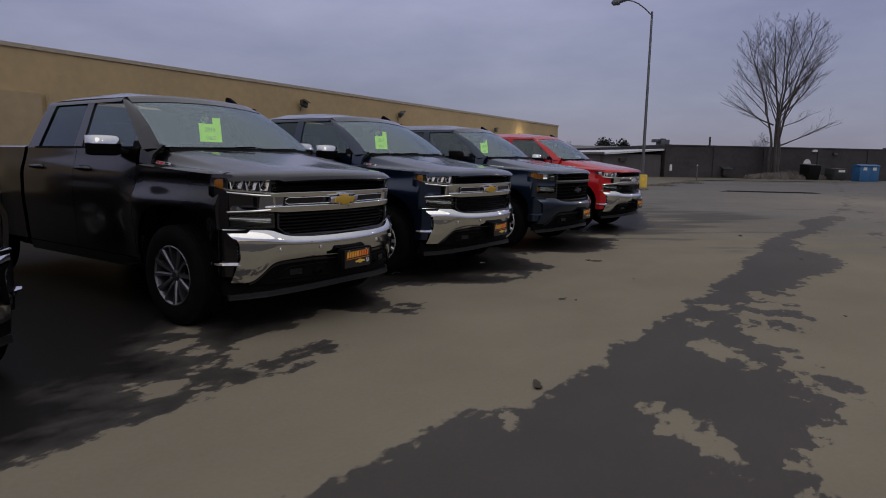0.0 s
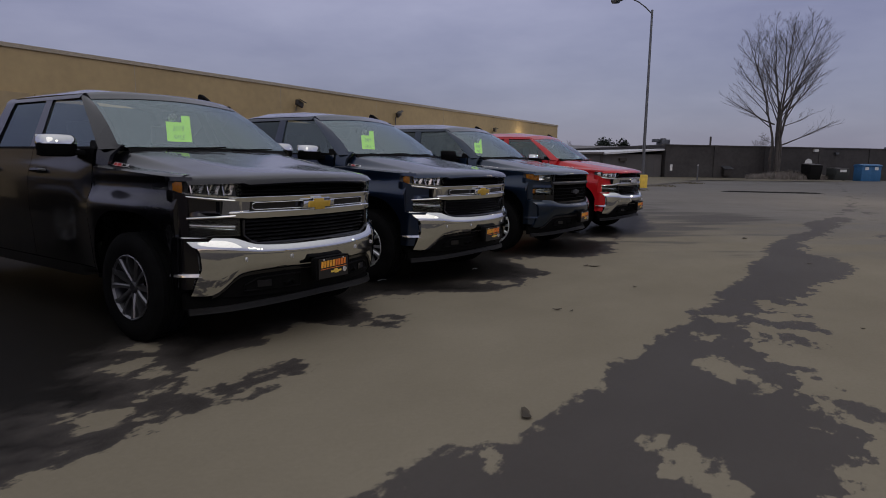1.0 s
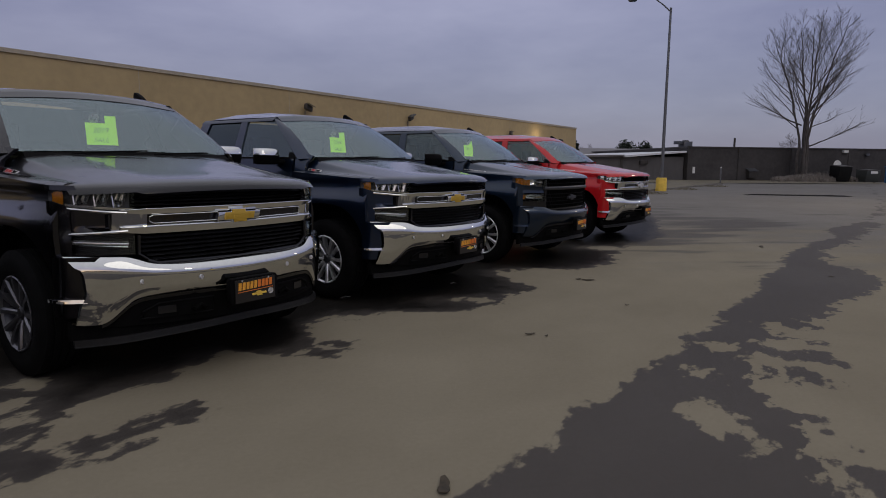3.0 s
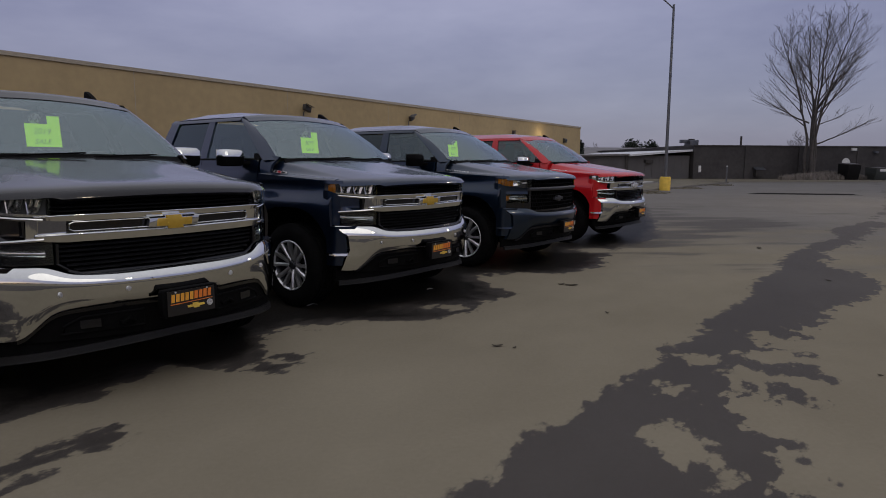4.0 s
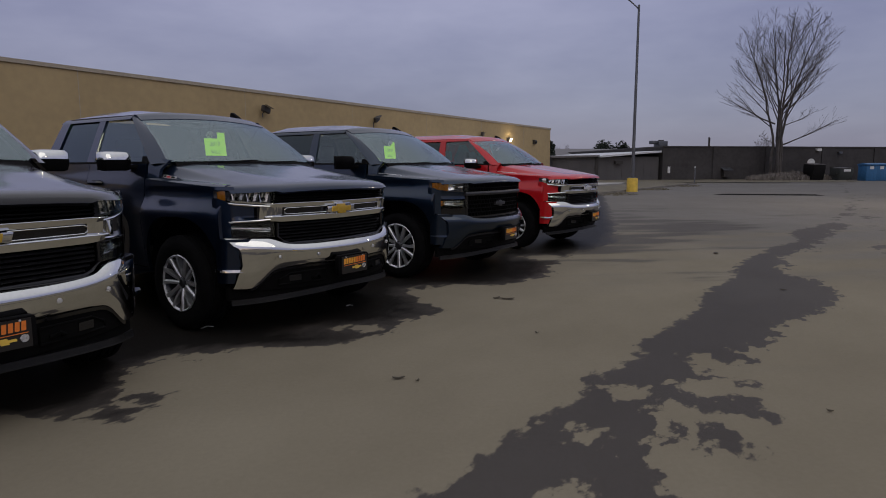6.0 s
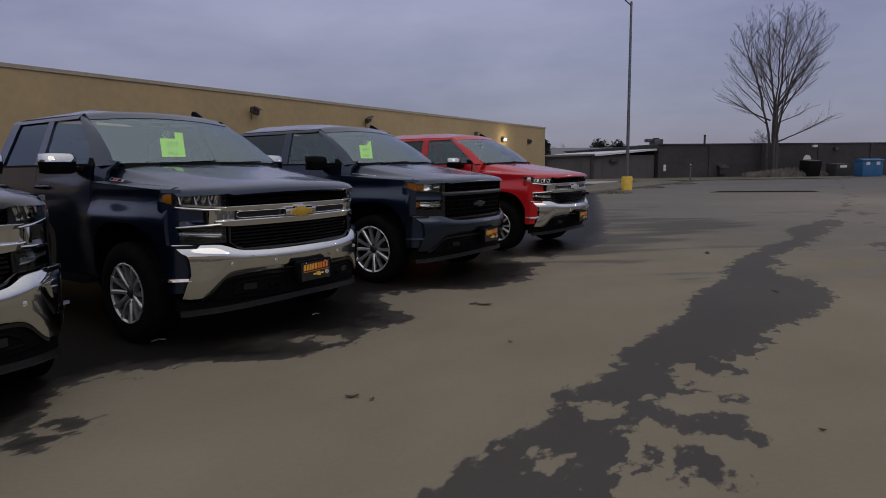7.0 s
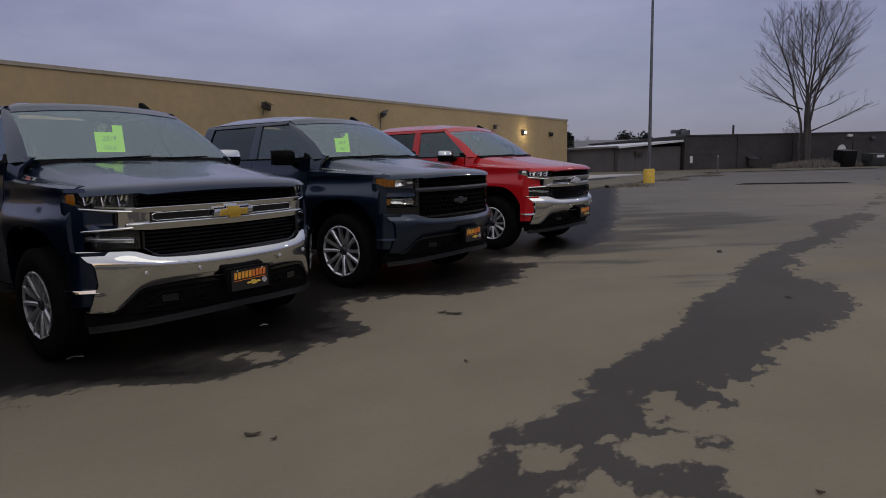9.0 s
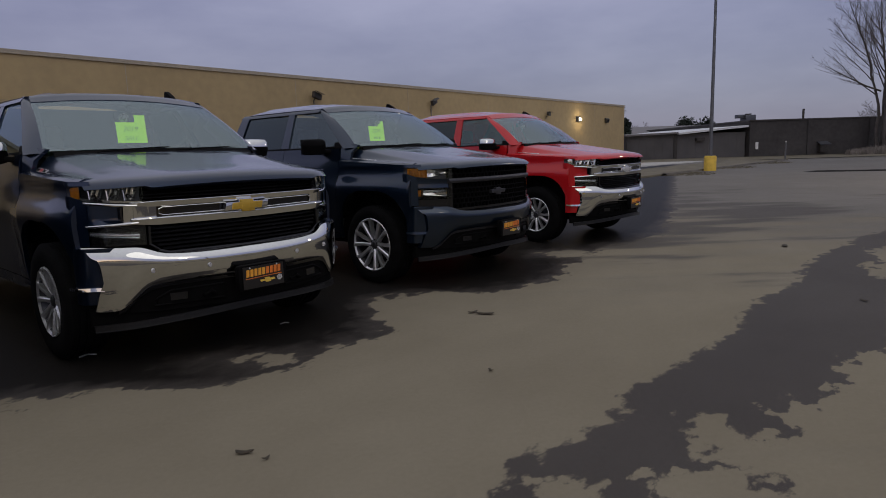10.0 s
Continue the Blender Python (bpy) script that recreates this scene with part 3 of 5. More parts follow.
def dumpster(x, y, w, h, mat, label, sheet):
    d = new("dumpster")
    d.matrix_world = pose(x, y, 0, 0, 0, -2)
    tagged(d, label, "dumpster", "dumpsters by the warehouse")
    part("bin", Geo().prism([(-0.1, 0.12), (-0.35, h * 0.75), (-0.35, h), (1.1, h * 1.08), (1.1, 0.12)], -w / 2, w / 2, "yz"), mat, d, bevel=0.03)
    for k in (-1, 1):
        part("side_pocket", Geo().box(k * w / 2 - 0.06, k * w / 2 + 0.06, 0.1, 0.9, h * 0.5, h * 0.62), mat, d)
        part("lid", Geo().slab([[(min(k * 0.02, k * w / 2), -0.40, h + 0.02), (max(k * 0.02, k * w / 2), -0.40, h + 0.02)], [(min(k * 0.02, k * w / 2), 1.12, h * 1.08 + 0.03), (max(k * 0.02, k * w / 2), 1.12, h * 1.08 + 0.03)]], (0, 0, 0.05)), DARK_METAL, d)
        part("caster", Geo().turn([(0.001, -0.04), (0.08, -0.04), (0.08, 0.04), (0.001, 0.04)], 12, pose(k * w * 0.38, 0.2, 0.09, 0, 0, 90)), DARK_METAL, d)
    if sheet:
        part("label_panel", Geo().box(-0.35, 0.35, -0.375, -0.36, h * 0.78, h * 0.98), WHITE_PAINT, d)


def blue_bin(x, y):
    d = new("blue_container")
    d.matrix_world = pose(x, y, 0, 0, 0, -2)
    tagged(d, "blue plastic cabinet container beside the warehouse", "container", "blue containers")
    part("body", Geo().box(-0.55, 0.55, -0.5, 0.6, 0.0, 1.5), BLUE_PLASTIC, d, bevel=0.05)
    part("lid", Geo().prism([(-0.6, 1.5), (0.66, 1.5), (0.66, 1.62), (0.0, 1.72), (-0.6, 1.60)], -0.6, 0.6, "yz"), BLUE_PLASTIC, d, bevel=0.02)
    part("notice", Geo().box(-0.2, 0.2, -0.515, -0.50, 1.12, 1.42), WHITE_PAINT, d)


dumpster(46.5, 56.2, 1.25, 1.5, plain("black_steel", (0.008, 0.008, 0.008), 0.7, shine=0.15), "black steel dumpster by the dark wall", False)
dumpster(49.3, 56.0, 1.4, 1.15, plain("grey_green_steel", (0.04, 0.045, 0.042), 0.6), "dull grey dumpster with a pale panel", True)
blue_bin(52.2, 56.4)
blue_bin(53.5, 56.6)


DULL_GLASS = pane("dim_glass", (0.30, 0.31, 0.33))


def light_pole(x, y, label, turn, glow_mat=None):
    p = new("lamp_post")
    p.matrix_world = pose(x, y, 0, 0, 0, turn)
    tagged(p, label, "lamp post", "parking lot lights")
    part("footing", Geo().tube([(0, 0, -0.3), (0, 0, 0.70), (0, 0, 0.76)], [0.30, 0.30, 0.26], 20), YELLOW, p, "yellow painted concrete footing")
    part("base_plate", Geo().box(-0.17, 0.17, -0.17, 0.17, 0.75, 0.79), GALV, p)
    part("pole", Geo().tube([(0, 0, 0.76), (0, 0, 9.98)], [0.095, 0.06], 14), GALV, p)
    part("pole_cap", Geo().tube([(0, 0, 9.97), (0, 0, 10.02)], [0.068, 0.045], 12), GALV, p)
    part("arm", Geo().tube([(-0.03, 0, 9.82), (-0.45, 0, 10.15), (-0.85, 0, 10.39), (-1.20, 0, 10.51), (-1.60, 0, 10.55)], 0.035, 8), GALV, p)
    part("lamp_head", Geo().tube([(-1.55, 0, 10.55), (-1.75, 0, 10.55), (-2.05, 0, 10.49), (-2.30, 0, 10.39), (-2.42, 0, 10.30)], [0.05, 0.11, 0.17, 0.19, 0.12], 14), GALV, p)
    deep = 0.24 if glow_mat else 0.10
    part("lamp_glass", Geo().tube([(-2.15, 0, 10.34), (-2.15, 0, 10.34 - deep * 0.45), (-2.15, 0, 10.34 - deep * 0.85), (-2.15, 0, 10.34 - deep)], [0.30, 0.32, 0.24, 0.05] if glow_mat else [0.15, 0.17, 0.13, 0.04], 14), glow_mat or DULL_GLASS, p)


light_pole(17.57, 35.22, "tall steel parking lot light on a yellow base", 0)
# lot lights off to the side, seen as warm glints in the chrome
NEAR_GLOW = glowing("near_lamp_glow", (1.0, 0.86, 0.62), 70.0)
for x, y, shine, power in ((10.13, -1.0, NEAR_GLOW, 100), (24.43, 20.0, SITE_GLOW, 900)):
    light_pole(x, y, "lit parking lot light on a yellow base", 0, shine)
    lamp = new("lot_light", bpy.data.lights.new("lot_light", "SPOT"))
    lamp.data.energy, lamp.data.color, lamp.data.shadow_soft_size = power, (1.0, 0.80, 0.55), 0.40
    lamp.data.spot_size, lamp.data.spot_blend = radians(150), 0.6
    lamp.matrix_world = pose(x - 2.15, y, 10.05)

# ---- island, kerbs, grass ----
A, B = Vector((11.5, 29.2, 0)), Vector((29.5, 49.0, 0))


def strip_geo(a, b, w0, w1, z0, z1, n=24, wav=0.0):
    """A low bank along a line, from w0 to w1 to its left."""
    d = (b - a).normalized()
    left = Vector((-d.y, d.x, 0))
    rows = []
    for i in range(n):
        p = a + (b - a) * (i / (n - 1))
        k = wav * noise.noise(Vector((i * 0.7, w0, 3)))
        rows.append([p + left * (w0 + k) + Vector((0, 0, z0)), p + left * (w0 + k + 0.05) + Vector((0, 0, z1)), p + left * w1 + Vector((0, 0, z1)), p + left * (w1 + 0.01) + Vector((0, 0, z0))])
    return Geo().quads(rows)


tagged(part("verge", strip_geo(A, B, 0.0, 3.6, -0.05, 0.07, 30, 0.5), GRASS), "thin winter grass verge round the lamp post", "grass verge", kind="structure")
tagged(part("kerb", strip_geo(A + Vector((2.2, 2.4, 0)), B, -0.18, 0.0, -0.05, 0.10, 40, 0.25), KERB_STONE), "dirty broken concrete kerb", "kerb", kind="structure")
tagged(part("pavement", strip_geo(A + Vector((-1, 3.0, 0)), B + Vector((-1, 1.5, 0)), 3.6, 13.0, -0.05, 0.06), CONCRETE), "pale concrete pavement beyond the verge", "pavement", kind="structure")
tagged(part("far_verge", Geo().quads([[(x, y, 0.05 + 0.05 * (j % 2)) for x in steps(14, 48, 20)] for j, y in enumerate((51.8, 54.5, 58, 60.5))]), GRASS), "dull grass strip before the warehouse", "grass verge", kind="structure")


def tuft_field(name, cx, cy, rx, ry, n, h, mat, label, seed):
    r = random.Random(seed)
    g = Geo()
    for i in range(n):
        a, q = r.uniform(0, 6.283), math.sqrt(r.random())
        x, y = cx + rx * q * math.cos(a), cy + ry * q * math.sin(a)
        hh = h * r.uniform(0.4, 1.0) * (1.15 - 0.6 * q)
        w = 0.03 + 0.03 * r.random()
        t = r.uniform(0, 3.14)
        lx, ly = r.uniform(-0.35, 0.35) * hh, r.uniform(-0.35, 0.35) * hh
        dx, dy = w * math.cos(t), w * math.sin(t)
        b0 = len(g.v)
        g.v += [(x - dx, y - dy, 0), (x + dx, y + dy, 0), (x + lx * 0.4 + dx * 0.6, y + ly * 0.4 + dy * 0.6, hh * 0.6), (x + lx * 0.4 - dx * 0.6, y + ly * 0.4 - dy * 0.6, hh * 0.6), (x + lx, y + ly, hh)]
        g.f += [(b0, b0 + 1, b0 + 2, b0 + 3), (b0 + 3, b0 + 2, b0 + 4)]
    ob = part(name, g, mat, None, smooth=0, weld=False)
    tagged(ob, label, "weeds", kind="stuff")


tuft_field("weeds", 45.0, 57.8, 4.7, 1.6, 4200, 1.05, STRAW, "tall dry straw-coloured weeds under the tree", 3)
tuft_field("grass_tufts", 14.5, 33.4, 2.2, 2.6, 900, 0.05, GRASS, "short winter grass on the verge", 4)
tuft_field("grass_tufts", 19.6, 39.6, 2.4, 2.8, 700, 0.07, GRASS, "rough dead grass along the kerb", 6)
tuft_field("grass_tufts", 25.0, 45.4, 2.6, 2.8, 700, 0.09, GRASS, "rough dead grass along the kerb", 7)

post = new("marker_post")
post.matrix_world = pose(30.4, 50.4, 0)
tagged(post, "thin pale marker post at the pavement end", "post")
part("shaft", Geo().tube([(0, 0, 0), (0, 0, 1.32)], 0.06, 8), GALV, post)
part("cap", Geo().tube([(0, 0, 1.32), (0, 0, 1.40)], [0.065, 0.03], 8), WHITE_PAINT, post)


def bare_tree(name, x, y, height, label, seed, stems, width, low=(), dense=1.0):
    """A leafless tree: close upright stems that fan out high up, rising limbs, fine twigs."""
    r = random.Random(seed)
    t = new(name)
    t.matrix_world = pose(x, y, 0)
    tagged(t, label, "tree")
    trunks, limbs, twigs = [], Geo(), Geo()
    mid, rx, rz = Vector((0, 0, 0.64 * height)), width / 2, 0.37 * height

    def reach(p, d):
        """How far it is along d from p to the oval edge of the crown."""
        q = p - mid
        a = (d.x * d.x + d.y * d.y) / rx ** 2 + d.z * d.z / rz ** 2
        h = (q.x * d.x + q.y * d.y) / rx ** 2 + q.z * d.z / rz ** 2
        c = (q.x * q.x + q.y * q.y) / rx ** 2 + q.z * q.z / rz ** 2 - 1
        return max(0.0, (math.sqrt(max(0.0, h * h - a * c)) - h) / a)

    def grow(p, d, length, rad, depth, up=0.05):
        n = (9, 6, 4)[depth]
        pts, rr, ds = [p], [rad], [d]
        for i in range(n):
            d = (d + Vector((r.gauss(0, 0.07), r.gauss(0, 0.07), up + r.gauss(0, 0.04)))).normalized()
            p = p + d * (length / n)
            pts.append(p)
            ds.append(d)
            rr.append(max(0.005, rad * (1 - 0.80 * (i + 1) / n)))
        (limbs if depth == 0 else twigs).tube(pts, rr, (6, 4, 3)[depth], cap=False)
        if depth == 2:
            return
        kids = int((13, 8)[depth] * dense)
        for k in range(kids):
            f = 0.22 + 0.74 * (k + r.random()) / kids
            i = min(n - 1, int(f * n))
            q = pts[i].lerp(pts[i + 1], f * n - i)
            a = r.uniform(0, 6.283)
            tilt = r.uniform(0.45, 0.95)
            nd = (ds[i] * math.cos(tilt) + Vector((math.cos(a), math.sin(a), 0.1)) * math.sin(tilt)).normalized()
            grow(q, nd, length * r.uniform(0.34, 0.55) * (1.15 - 0.55 * f), max(0.007, rr[i] * 0.45), depth + 1, 0.04)

    for k in range(stems):
        a = 6.283 * (k + 0.25) / stems + r.uniform(-0.25, 0.25)
        out = width * (0.06 if k == 0 else r.uniform(0.16, 0.30))
        tall = height * (0.97 if k == 0 else r.uniform(0.80, 0.93))
        rad = height * (0.0115 if k < 2 else 0.0095)
        way, n = Vector((math.cos(a), math.sin(a), 0)), 16
        pts, rr = [], []
        wob = Vector((0, 0, 0))
        for i in range(n + 1):
            f = i / n
            wob = wob + Vector((r.gauss(0, 0.06), r.gauss(0, 0.06), 0)) * (height / 15)
            pts.append(way * (0.022 * height + 0.012 * height * f + out * max(0.0, f - 0.25) ** 1.3 * 1.4) + wob + Vector((0, 0, -0.05 + tall * f)))
            rr.append(rad * (1 - 0.90 * f ** 0.9))
        trunks.append(Geo().tube(pts, rr, 8, cap=False))
        count = int(16 * dense)
        for j in range(count):
            f = 0.36 + 0.58 * (j + r.random()) / count
            i = min(n - 1, int(f * n))
            q = pts[i].lerp(pts[i + 1], f * n - i)
            d = (pts[i + 1] - pts[i]).normalized()
            b = r.uniform(0, 6.283)
            side = (Vector((math.cos(b), math.sin(b), 0)) + way * 0.8).normalized()
            tilt = r.uniform(0.40, 0.85)
            nd = (d * math.cos(tilt) + side * math.sin(tilt)).normalized()
            grow(q, nd, max(0.06 * height, min(0.42 * height, reach(q, nd)) * r.uniform(0.72, 1.0)), rr[i] * 0.56, 0)
    # long low side limbs
    for dx, rise, at, size in low:
        grow(Vector((dx * 0.03 * height, 0, at * height)), Vector((dx, r.uniform(-0.2, 0.2), rise)).normalized(), height * size, height * 0.0145 * size, 0, 0.02)
    for g in trunks:
        part("trunk", g, BARK, t, smooth=60, weld=False)
    tagged(part("limb_crown", limbs, BARK, t, smooth=60, weld=False), kind="stuff")
    tagged(part("twig_crown", twigs, TWIGS, t, smooth=0, weld=False), kind="stuff")


bare_tree("bare_tree", 44.0, 58.6, 16.7, "tall leafless tree with several upright stems", 17, 5, 10.4, ((-1, 0.42, 0.33, 0.34), (1, 0.40, 0.21, 0.33), (-0.9, 0.12, 0.22, 0.12), (1, 0.25, 0.32, 0.22)), 0.80)
bare_tree("bare_tree", 64.2, 60.0, 14.5, "leafless tree by the warehouse", 23, 3, 8.0, ((-1, 0.35, 0.40, 0.3),), 0.8)
bare_tree("bare_tree", 35.2, 95.0, 4.8, "small leafless bush tree behind the roofs", 31, 3, 4.0, (), 0.5)


def evergreen(x, y, h, w, seed):
    r = random.Random(seed)
    t = new("evergreen_tree")
    t.matrix_world = pose(x, y, 0)
    tagged(t, "dark round evergreen tree far behind the roofs", "tree", "far evergreens")
    part("trunk", Geo().tube([(0, 0, 0), (0, 0, h * 0.8)], [0.25, 0.05], 8), BARK, t)
    g = Geo()
    for i in range(1700):
        a, c = r.uniform(0, 6.283), r.uniform(-1, 1)
        q = r.uniform(0.55, 1.0) * (1 + 0.18 * math.sin(3 * a + seed) * math.cos(4 * c))
        s = math.sqrt(1 - c * c)
        p = Vector((w * q * s * math.cos(a), w * q * s * math.sin(a), h * 0.58 + h * 0.42 * q * c))
        e = r.uniform(0.18, 0.42)
        b0 = len(g.v)
        for k in range(3):
            g.v.append(tuple(p + Vector((r.uniform(-e, e), r.uniform(-e, e), r.uniform(-e, e)))))
        g.f.append((b0, b0 + 1, b0 + 2))
    part("crown", g, NEEDLES, t, smooth=0, weld=False)


evergreen(45.5, 104.0, 5.6, 1.9, 1)
evergreen(48.9, 104.0, 5.5, 1.3, 2)
evergreen(27.2, 78.0, 4.4, 0.6, 5)
bare_tree("bare_shrub", 31.5, 98, 7.5, "low leafless shrubs far behind the store", 41, 6, 7.0, (), 0.5)
bare_tree("bare_shrub", 74, 101, 6.5, "low leafless shrubs far behind the roofs", 42, 5, 6.5, (), 0.5)


def tree_line():
    r = random.Random(9)
    g = Geo()
    for i in range(2600):
        a = r.uniform(0, 6.283)
        d = r.uniform(240, 330)
        h = 6 + 2 * noise.noise(Vector((a * 9, 0, 0))) + r.uniform(-1.2, 1.2)
        x, y = d * math.cos(a), d * math.sin(a)
        w = r.uniform(1.5, 4)
        tx, ty = -math.sin(a) * w, math.cos(a) * w
        b0 = len(g.v)
        g.v += [(x - tx, y - ty, 0), (x + tx, y + ty, 0), (x + tx * 0.5, y + ty * 0.5, h * 0.8), (x + r.uniform(-1, 1), y, h), (x - tx * 0.6, y - ty * 0.6, h * 0.75)]
        g.f.append((b0, b0 + 1, b0 + 2, b0 + 3, b0 + 4))
    tagged(part("far_woods", g, TWIGS, None, smooth=0, weld=False), "far line of bare winter woods", "woods", kind="stuff")


tree_line()


# ---- speed hump ----
hump = []
for i in range(25):
    p = Vector((19.9, 31.0, 0)).lerp(Vector((24.6, 29.3, 0)), i / 24)
    side = Vector((0.34, 0.94, 0))
    top = 0.055 * min(1, i / 2, (24 - i) / 2) + 0.012 * noise.noise(Vector((i * 0.5, 0, 7)))
    hump.append([p - side * 0.30, p - side * 0.15 + Vector((0, 0, top * 0.8)), p + Vector((0, 0, top)), p + side * 0.15 + Vector((0, 0, top * 0.8)), p + side * 0.30])
tagged(part("speed_hump", Geo().quads(hump), plain("tar", (0.012, 0.011, 0.011), 0.9, 0, 0.3, 4.0, 0.4, 40.0, shine=0.08)), "low dark worn speed hump across the lot", "speed hump")

# ---- small litter ----
LEAF = plain("dead_leaf", (0.045, 0.035, 0.022), 0.9, 0, 0.4, 30.0)


def dead_leaf(x, y, size, turn, seed):
    r = random.Random(seed)
    pts = []
    for i in range(14):
        a = 6.283 * i / 14
        q = size * (0.55 + 0.45 * abs(math.cos(a))) * r.uniform(0.75, 1.1)
        pts.append((q * math.cos(a), q * 0.55 * math.sin(a)))
    g = Geo()
    top = [(px, py, 0.006 + 0.012 * (abs(px) / size)) for px, py in pts]
    n = len(top)
    g.v = top + [(px, py, pz - 0.003) for px, py, pz in top]
    g.f = [tuple(range(n)), tuple(reversed(range(n, 2 * n)))] + [((i + 1) % n, i, n + i, n + (i + 1) % n) for i in range(n)]
    ob = part("dead_leaf", g, LEAF)
    ob.matrix_world = pose(x, y, 0.001, 0, 0, turn)
    tagged(ob, "dark sodden dead leaf on the asphalt", "leaf", "dead leaves on the asphalt")


for i, (x, y, size) in enumerate(((1.89, 6.20, 0.045), (2.01, 6.13, 0.022), (0.86, 3.84, 0.075), (3.15, 7.16, 0.025), (3.25, 8.54, 0.085), (3.16, 8.60, 0.05), (7.5, 11.40, 0.10), (6.48, 8.49, 0.05), (4.28, 5.23, 0.02))):
    dead_leaf(x, y, size, 40 * i, i)
def paper_scrap(x, y, size, turn):
    rows = [[(-size, -0.24 * size, 0.0), (0.0, -0.28 * size, 0.28 * size), (size, -0.24 * size, 0.08 * size)], [(-size, 0.24 * size, 0.04 * size), (0.0, 0.24 * size, 0.32 * size), (size, 0.28 * size, 0.06 * size)]]
    ob = part("paper_scrap", Geo().slab(rows, (0, 0, 0.003)), WHITE_PAINT)
    ob.matrix_world = pose(x, y, 0.001, 0, 0, turn)
    tagged(ob, "small white paper scrap on wet asphalt", "paper scrap", "paper scraps")


paper_scrap(0.36, 7.80, 0.055, 25)
paper_scrap(1.60, 8.48, 0.035, 15)


# ---- pickup trucks ----
# truck axes: x ahead (0 at the bumper), y to its left, z up
AXLE_F, AXLE_R, TYRE_R = -0.99, -4.735, 0.412


def nose(y):
    """Plan line of the grille and lamps."""
    a = abs(y)
    return -0.09 - 0.07 * (a / 0.65) ** 2 - 1.75 * max(0.0, a - 0.62) ** 2


def bumper_plan(y):
    """Plan line of the bumper's foremost edge."""
    a = abs(y)
    return 0.035 - 0.14 * (a / 0.65) ** 2 - 0.55 * max(0.0, a - 0.70) ** 1.6


def ease(t):
    t = min(1.0, max(0.0, t))
    return t * t * (3 - 2 * t)


def flank(x, z):
    """Half width of the body at a height."""
    w = bend(z, [(0.40, 0.965), (0.55, 0.990), (0.75, 1.004), (0.92, 1.018), (1.08, 1.018), (1.17, 1.014), (1.235, 1.006), (1.27, 0.992), (1.36, 0.968), (1.44, 0.950)])
    for ax in (AXLE_F, AXLE_R):
        # squared flare with a sloping shelf above the wheel
        side = ease((0.78 - abs(x - ax)) / 0.36)
        w += side * (bend(z, [(0.40, 0.020), (0.70, 0.030), (0.92, 0.034), (1.00, 0.032), (1.03, 0.026), (1.05, 0.016), (1.12, -0.024), (1.15, -0.034), (1.20, -0.035), (1.26, -0.020), (1.32, 0.0)]))
    return w - 0.045 * max(0.0, (x + 0.85) / 0.4) ** 2


def arch(x, ax):
    """Height of the wheel opening's edge, or None outside it."""
    d = abs(x - ax) / 0.515
    if d >= 1:
        return None
    return 0.43 + 0.55 * (1 - d ** 3.2) ** 0.42


def sill_line(x, bottom):
    for ax in (AXLE_F, AXLE_R):
        a = arch(x, ax)
        if a:
            return max(a, bottom)
    return bottom


def side_sheet(x0, x1, bottom, top, n, rows=12, roll_in=0.0, thick=0.03):
    """One body panel of the right flank."""
    xs = set(steps(x0, x1, n))
    for ax in (AXLE_F, AXLE_R):
        for i in range(41):
            x = ax + 0.5149 * math.sin((i / 20 - 1) * math.pi / 2)
            if min(x0, x1) < x < max(x0, x1):
                xs.add(x)
    out = []
    for x in sorted(xs, reverse=True):
        lo, hi = sill_line(x, bottom(x)), top(x)
        col = []
        for k in range(rows):
            z = lerp(lo, hi, k / (rows - 1))
            col.append((x, -flank(x, z), z))
        if roll_in:
            w = flank(x, hi)
            for k in range(1, 4):
                t = k / 3
                col.append((x, -(w - roll_in * t), hi + 0.022 * math.sin(t * math.pi / 2)))
        out.append(col)
    g = Geo()
    g.slab(out, (0, thick, 0))
    return g


def shoulder(x):
    """Height of the fender's top edge."""
    return bend(-x, [(0.0, 1.222), (0.35, 1.238), (0.8, 1.265), (1.5, 1.302)])


def hood_z(x, y, edge=-0.30):
    """Height of the hood: x from its front edge, which stands at edge."""
    z = bend(-x, [(0.0, 1.226), (0.03, 1.250), (0.08, 1.268), (0.2, 1.288), (0.45, 1.322), (0.8, 1.376), (1.2, 1.446), (1.6, 1.50)])
    a = abs(y)
    z -= 0.030 * (a / 0.9) ** 2
    fade = ease((-x - 0.05) / 0.50) * ease((1.30 + x) / 0.60)
    z += fade * (0.012 * math.exp(-((a - 0.54) / 0.15) ** 2) - 0.006 * math.exp(-(a / 0.30) ** 2))
    k = min(1.0, max(0.0, (a - 0.79) / 0.14))
    k = k * k * (3 - 2 * k)
    return lerp(z, min(z, shoulder(x + edge) + 0.006), k)


def hood():
    rows = []
    ys = steps(-0.93, -0.77, 12) + steps(-0.75, 0.75, 34) + steps(0.77, 0.93, 12)
    for u in [0, 0.012, 0.03, 0.06] + steps(0.10, 1, 24):
        row = []
        for y in ys:
            front, back = nose(y) + 0.022, -1.235 - 0.14 * (y / 0.775) ** 2 - 0.005
            x = lerp(front, back, u)
            row.append((x, y, hood_z(x - front, y, front)))
        rows.append(row)
    drop = lambda y: 0.040 if abs(y) < 0.64 else 0.014
    lip = [(x - 0.03, y, z - drop(y)) for x, y, z in rows[0]]
    lip2 = [(x + 0.008, y, z - drop(y) * 0.55) for x, y, z in rows[0]]
    return Geo().quads([lip, lip2] + rows)


